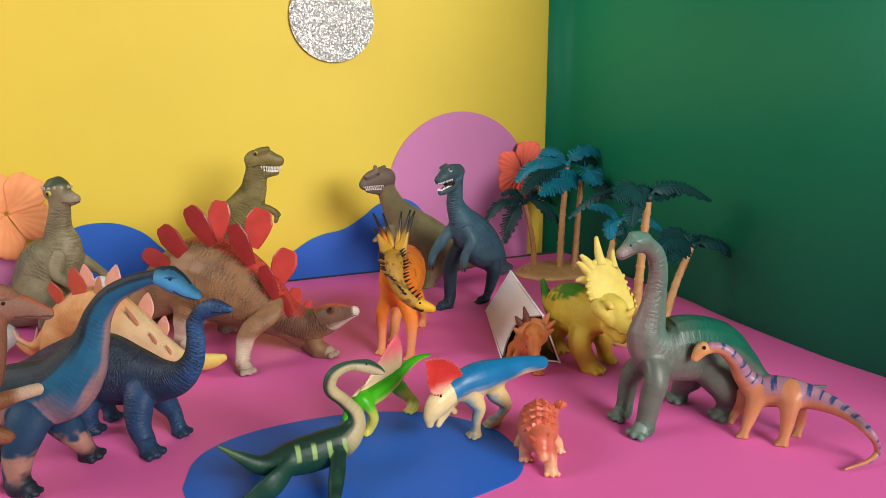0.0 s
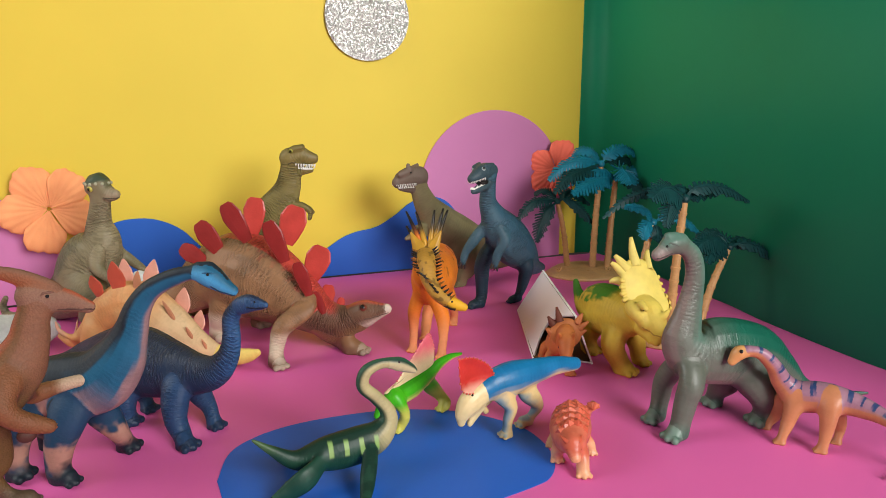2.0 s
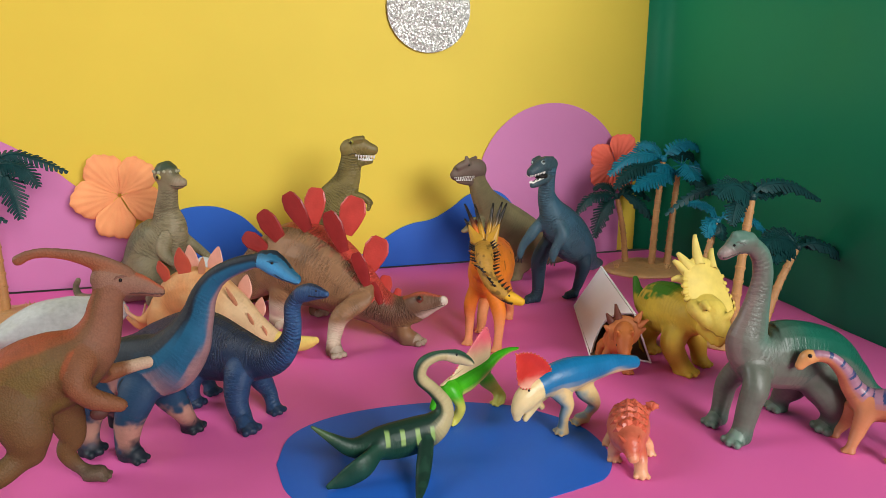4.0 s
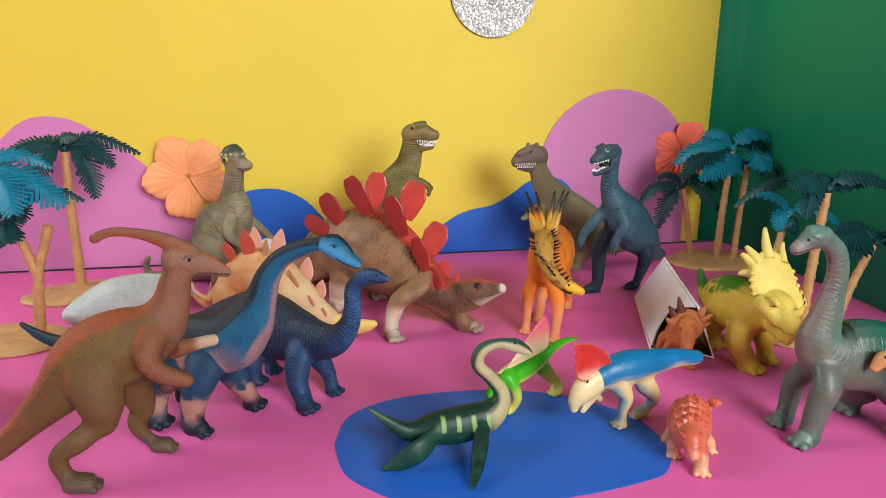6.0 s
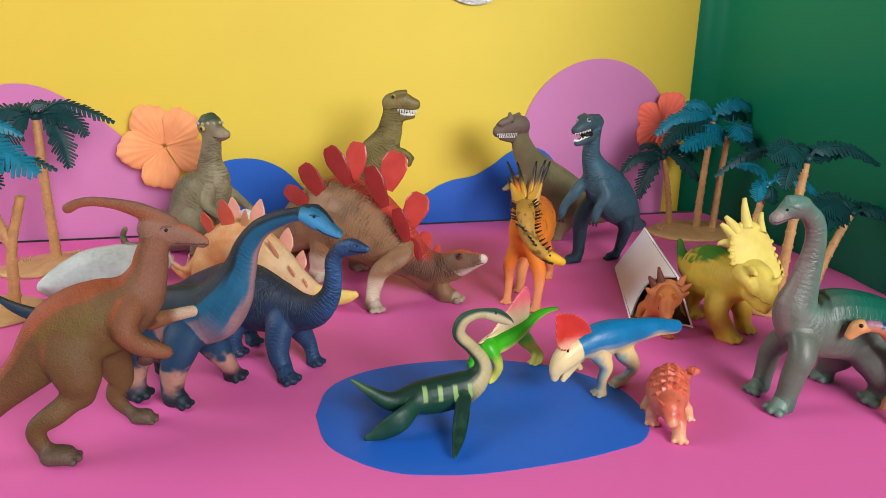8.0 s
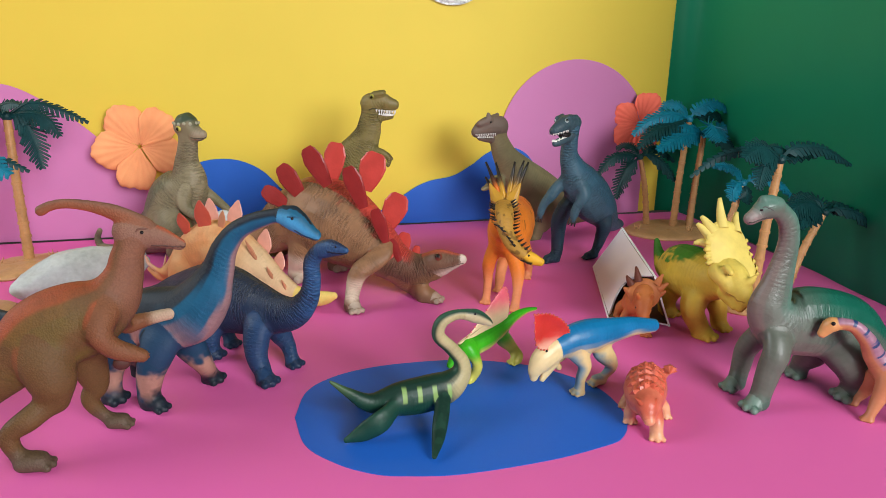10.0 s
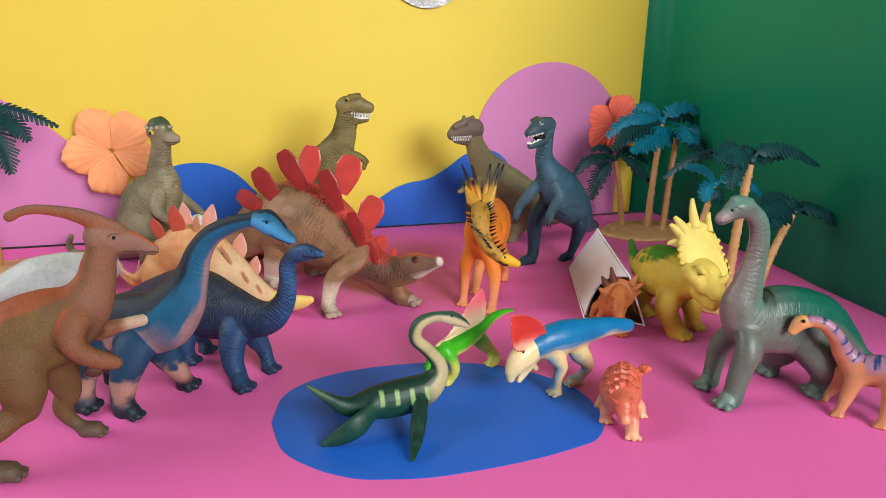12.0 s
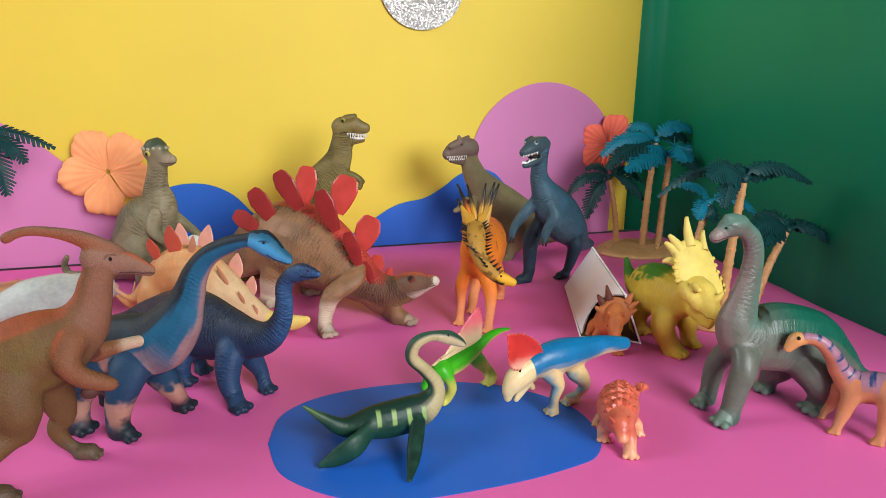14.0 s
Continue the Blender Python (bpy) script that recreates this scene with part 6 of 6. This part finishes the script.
# fronds: three bends of the rib from the hub (mm), width, whether turquoise
CROWN_C = [
    ([(-21, -3, 4), (-43, -5, -1), (-62, -8, -21)], 9, False),
    ([(-19, -5, -13), (-30, -9, -32), (-36, -14, -49)], 12, False),
    ([(12, -4, 4), (30, -8, -9), (47, -12, -30)], 11, False),
    ([(18, 7, 11), (40, 15, 5), (63, 22, -11)], 10, False),
    ([(-9, 8, 13), (-15, 17, 14), (-21, 25, 7)], 9, False),
]
CROWN_A = [
    ([(-14, 5, 18), (-28, 10, 18), (-33, 15, 10)], 10, True),
    ([(-26, -2, 8), (-56, -4, 0), (-79, -6, -17)], 13, True),
    ([(14, 3, 14), (40, 7, 20), (68, 10, 6)], 11, True),
    ([(-30, -10, -4), (-61, -20, -12), (-84, -30, -30)], 12, False),
    ([(40, 13, 6), (82, 27, -6), (112, 40, -25)], 11, False),
]
CROWN_G = [
    ([(-28, -9, 12), (-66, -17, 9), (-98, -26, -5)], 13, True),
    ([(-31, -15, 3), (-57, -29, -1), (-90, -44, -11)], 15, True),
    ([(-2, -13, 13), (-2, -27, 8), (-2, -40, -3)], 20, True),
    ([(28, -1, 10), (62, -3, 6), (97, -4, -14)], 11, True),
    ([(16, -10, -2), (25, -20, -10), (24, -30, -25)], 14, False),
    ([(34, 10, 3), (70, 20, -4), (95, 30, -22)], 10, False),
]
CROWN_B = [
    ([(-22, -8, 12), (-40, -17, 12), (-55, -25, 7)], 15, False),
    ([(-25, 3, 9), (-56, 7, 3), (-80, 10, -15)], 6, False),
    ([(-17, -7, 2), (-28, -15, -8), (-35, -22, -20)], 11, False),
    ([(15, 2, 10), (47, 4, 8), (81, 6, -8)], 9, False),
    ([(8, 8, 7), (4, 17, 9), (1, 25, 6)], 11, False),
    ([(21, 12, 3), (47, 23, 3), (68, 35, -4)], 9, False),
]
CROWN_D = [
    ([(-22, -8, 12), (-43, -16, 13), (-62, -24, 7)], 15, False),
    ([(-22, -11, 3), (-41, -21, 2), (-53, -32, -4)], 11, False),
    ([(23, -1, 3), (51, -3, -11), (81, -4, -41)], 9, False),
    ([(-2, 7, 10), (-14, 15, 12), (-22, 22, 6)], 12, False),
    ([(19, 9, 3), (42, 19, -1), (65, 28, -13)], 9, False),
]
CROWN_E = [
    ([(-9, -3, 12), (-25, -5, 19), (-45, -8, 20)], 7, True),
    ([(-10, -5, 0), (-16, -9, -6), (-19, -14, -14)], 9, True),
    ([(21, -2, 7), (42, -4, -2), (56, -6, -15)], 9, True),
    ([(1, -5, -5), (0, -9, -12), (-5, -14, -16)], 8, False),
]
CROWN_L = [
    ([(-18, -2, 7), (-37, -4, 5), (-58, -6, -6)], 13, False),
    ([(-12, -9, -1), (-21, -17, -13), (-29, -26, -29)], 17, False),
    ([(-2, -7, 10), (8, -13, 14), (19, -20, 13)], 9, False),
    ([(22, 2, 13), (46, 4, 6), (73, 6, -8)], 9, False),
    ([(18, -7, -6), (26, -13, -26), (31, -20, -50)], 14, False),
    ([(20, -5, 4), (38, -9, -2), (49, -14, -19)], 13, False),
    ([(-17, 10, 7), (-34, 20, 3), (-48, 30, -13)], 14, False),
]
CROWN_K = [
    ([(17, 1, 19), (37, 3, 25), (59, 4, 14)], 7, False),
    ([(0, -8, 2), (1, -16, -3), (5, -24, -14)], 16, False),
    ([(-10, 0, 8), (-21, 0, 4), (-32, 0, -10)], 13, False),
    ([(10, -7, 11), (17, -13, 9), (16, -20, 2)], 9, False),
]
CROWN_T = [
    ([(20, 3, 15), (38, 5, 13), (55, 8, 2)], 8, True),
    ([(23, -5, 3), (45, -9, -8), (69, -14, -25)], 17, True),
    ([(19, -12, -2), (31, -24, -12), (37, -36, -28)], 20, True),
    ([(-9, 0, 8), (-24, 0, 6), (-38, 0, -7)], 14, True),
    ([(-3, -9, -4), (-6, -17, -16), (-7, -26, -33)], 16, True),
    ([(3, 12, 9), (9, 23, 8), (13, 35, 3)], 10, True),
]

palm_group("three toy palms with turquoise and green fronds on sand", [(424, 792), (428, 768), (450, 744), (492, 736), (530, 752), (540, 790), (520, 820), (470, 826)], [(440, 780), (500, 760)], [
    ([(467, 806, 2), (460, 806, 50), (448, 805, 93)], 4.4, 9, CROWN_C),
    ([(492, 784, 2), (495, 786, 70), (502, 790, 141)], 5.0, 11, CROWN_A),
    ([(514, 782, 2), (520, 788, 60), (528, 794, 122)], 5.0, 10, CROWN_G),
])
palm_group("three toy palms with dark fronds beside the green card", [(388, 540), (392, 518), (418, 504), (455, 514), (480, 530), (488, 562), (462, 592), (420, 600), (394, 580)], [(470, 545), (440, 585)], [
    ([(412, 521, 2), (416, 522, 70), (423, 525, 139)], 5.0, 11, CROWN_B),
    ([(463, 540, 2), (480, 545, 45), (502, 550, 82)], 4.6, 8, CROWN_D),
    ([(422, 590, 2), (432, 595, 55), (446, 600, 102)], 4.4, 9, CROWN_E),
])
palm_group("one toy palm with dark green fronds on sand", [(-310, 768), (-300, 748), (-262, 738), (-232, 768), (-222, 800), (-240, 818), (-280, 808)], [(-284, 782), (-236, 796)], [
    ([(-259, 795, 3), (-260, 797, 80), (-260, 800, 153)], 5.6, 11, CROWN_L),
])
palm_group("toy palms with a forked trunk and turquoise fronds", [(-350, 668), (-345, 632), (-300, 612), (-255, 610), (-228, 634), (-236, 668), (-270, 684), (-320, 686)], [(-252, 640), (-296, 634)], [
    ([(-249, 640, 3), (-246, 640, 36), (-243, 640, 64), (-236, 640, 86), (-230, 640, 105)], 5.2, 8, []),
    ([(-243, 640, 58), (-250, 640, 84), (-259, 640, 111)], 4.6, 5, CROWN_K),
    ([(-318, 642, 3), (-302, 640, 80), (-275, 630, 153)], 5.2, 12, CROWN_T),
])

# ------------------------------------------------------------ fabric flowers


def petal_mesh(radius, half, seed, fabric):
    """A pleated, cupped fabric petal with a wavy rim, lying along +x."""
    rng = random.Random(seed)
    f0, f1 = rng.uniform(0, 6), rng.uniform(0, 6)
    nu, nv = 14, 26
    front = []
    for i in range(nu + 1):
        u = i / nu
        for j in range(nv + 1):
            v = j / nv * 2 - 1
            reach = radius * (0.05 + 0.95 * u) * (1 - 0.36 * abs(v) ** 2.6) * (1 + (0.03 * math.sin(7 * v + f0) + 0.015 * math.sin(23 * v + f1)) * u)
            angle = v * half * (1 - 0.25 * (1 - u) ** 2)
            lift = radius * (0.20 * u - 0.16 * u**3) + 0.02 * radius * u * math.sin(19 * v + f1) + 0.05 * radius * u * u * math.sin(4 * v + f0)
            front.append((reach * math.cos(angle), reach * math.sin(angle), lift))
    m = nv + 1
    verts = [*front, *[(x, y, z - 0.5) for x, y, z in front]]
    faces, k = [], len(front)
    for i in range(nu):
        for j in range(nv):
            q = (i * m + j, (i + 1) * m + j, (i + 1) * m + j + 1, i * m + j + 1)
            faces += [q, tuple(x + k for x in q[::-1])]
    rim = [i * m for i in range(nu)] + [nu * m + j for j in range(nv)] + [i * m + nv for i in range(nu, 0, -1)] + [j for j in range(nv, 0, -1)]
    faces += [(a + k, b + k, b, a) for a, b in zip(rim, rim[1:] + rim[:1])]
    return mesh_of("petal", np.array(verts) / 1000, faces, [fabric], True)


def flower(label, at, tip, radius, turns, seed, fabric):
    root = tagged(new("fabric_flower"), label, "artificial flower", "artificial flowers")
    root.matrix_world = look(at, tip) @ pose(0, 0, 0, 0, 180, 0)
    for i, (turn, size) in enumerate(turns):
        ob = part("petal", petal_mesh(radius * size, radians(40), seed + i, fabric), None, root)
        ob.matrix_local = pose(0, 0, 0.0006 * i, 0, 0, turn)
    return root


flower("coral fabric flower with pleated petals on the yellow card", (-0.150, 0.866, 0.110), (-0.10, 0.2, 0.16), 50, [(118, 1.0), (187, 1.0), (48, 0.98), (258, 1.0), (-22, 0.95)], 3, PETAL_LIT)
flower("red-orange fabric flower with pleated petals beside the lilac hill", (0.478, 0.866, 0.127), (0.22, 0.2, 0.15), 40, [(150, 0.95), (72, 1.05), (222, 1.0), (-70, 0.95), (5, 0.95)], 11, PETAL_SHADED)

# ------------------------------------------------------------ card tunnel
tunnel = tagged(new("card_tunnel"), "white folded card tunnel with a brown inside", "card tunnel")
FRONT = [np.array(v, float) for v in ((273, 527, 0), (319, 501, 0), (306, 511, 43))]
AXIS = np.array((50, 136, 0), float)
RIDGE = np.array((38, 134, 5), float)


def tunnel_panel(a, b, bow, outside, run_a=None, run_b=None):
    """A flat panel of the tube between two front corners, running back along the axis; its front edge is cut back in a bow."""
    n = np.cross(b - a, AXIS)
    n /= np.linalg.norm(n)
    if n @ outside < 0:
        n = -n
    steps = 12
    verts, faces = [], []
    for i in range(steps + 1):
        k = i / steps
        c = a + (b - a) * k
        f = c + AXIS * bow * math.sin(math.pi * k) / 128
        g = c + (AXIS if run_a is None else run_a + (run_b - run_a) * k)
        verts += [f, g, g - n * 1.6, f - n * 1.6]
    slots = []
    for i in range(steps):
        q, r = i * 4, (i + 1) * 4
        for j, slot in zip(range(4), (0, 0, 1, 0)):
            m = (j + 1) % 4
            faces.append((q + j, r + j, r + m, q + m))
            slots.append(slot)
    faces += [(0, 1, 2, 3), (steps * 4 + 3, steps * 4 + 2, steps * 4 + 1, steps * 4)]
    slots += [0, 0]
    me = mesh_of("panel", [(v - (296, 570, 0)) / 1000 for v in verts], faces, [WHITE, KRAFT], True)
    me.polygons.foreach_set("material_index", slots)
    bm = bmesh.new()
    bm.from_mesh(me)
    bmesh.ops.recalc_face_normals(bm, faces=bm.faces)
    for e in bm.edges:
        e.smooth = len(e.link_faces) == 2 and e.link_faces[0].normal.dot(e.link_faces[1].normal) > 0.7
    bm.to_mesh(me)
    bm.free()
    return me


part("panel", tunnel_panel(FRONT[0], FRONT[2], 36, np.array((-1, -0.3, 0.6)), AXIS, RIDGE), None, tunnel)
part("panel", tunnel_panel(FRONT[2], FRONT[1], 3, np.array((1, 0.3, 0.6)), RIDGE, AXIS), None, tunnel)
part("panel", tunnel_panel(FRONT[0] + (1, 0, 0.2), FRONT[1] + (-1, 0, 0.2), 3, np.array((0, 0, -1))), None, tunnel)
tunnel.location = (0.296, 0.570, 0.0016)

# ------------------------------------------------------------ stones


def stone(label, at, size, turn, seed):
    bm = bmesh.new()
    bmesh.ops.create_icosphere(bm, subdivisions=5, radius=1)
    for v in bm.verts:
        q = v.co * 1.1 + Vector((seed * 3.7, seed, 0))
        v.co *= 1 + 0.16 * noise.noise(q) + 0.05 * noise.noise(q * 3) + 0.012 * noise.noise(q * 11)
        v.co = Vector((v.co.x * size[0], v.co.y * size[1], max(v.co.z, -0.55) * size[2])) / 1000
    low = min(v.co.z for v in bm.verts)
    for v in bm.verts:
        v.co.z -= low
    for f in bm.faces:
        f.smooth = True
    ob = part("stone", bm, STONE, None)
    ob.matrix_world = pose(at[0] / 1000, at[1] / 1000, 0.0002, 0, 0, turn)
    return tagged(ob, label, "stone", "stones")


stone("smooth pale grey stone lying on the pink card", (-185, 706), (62, 28, 24), 38, 1)
stone("large whitish stone with grey stains on pink card", (-286, 508), (52, 40, 30), 20, 2)
stone("small pale blue-grey stone beside the dome-headed toy", (-52, 740), (20, 16, 40), 10, 3)
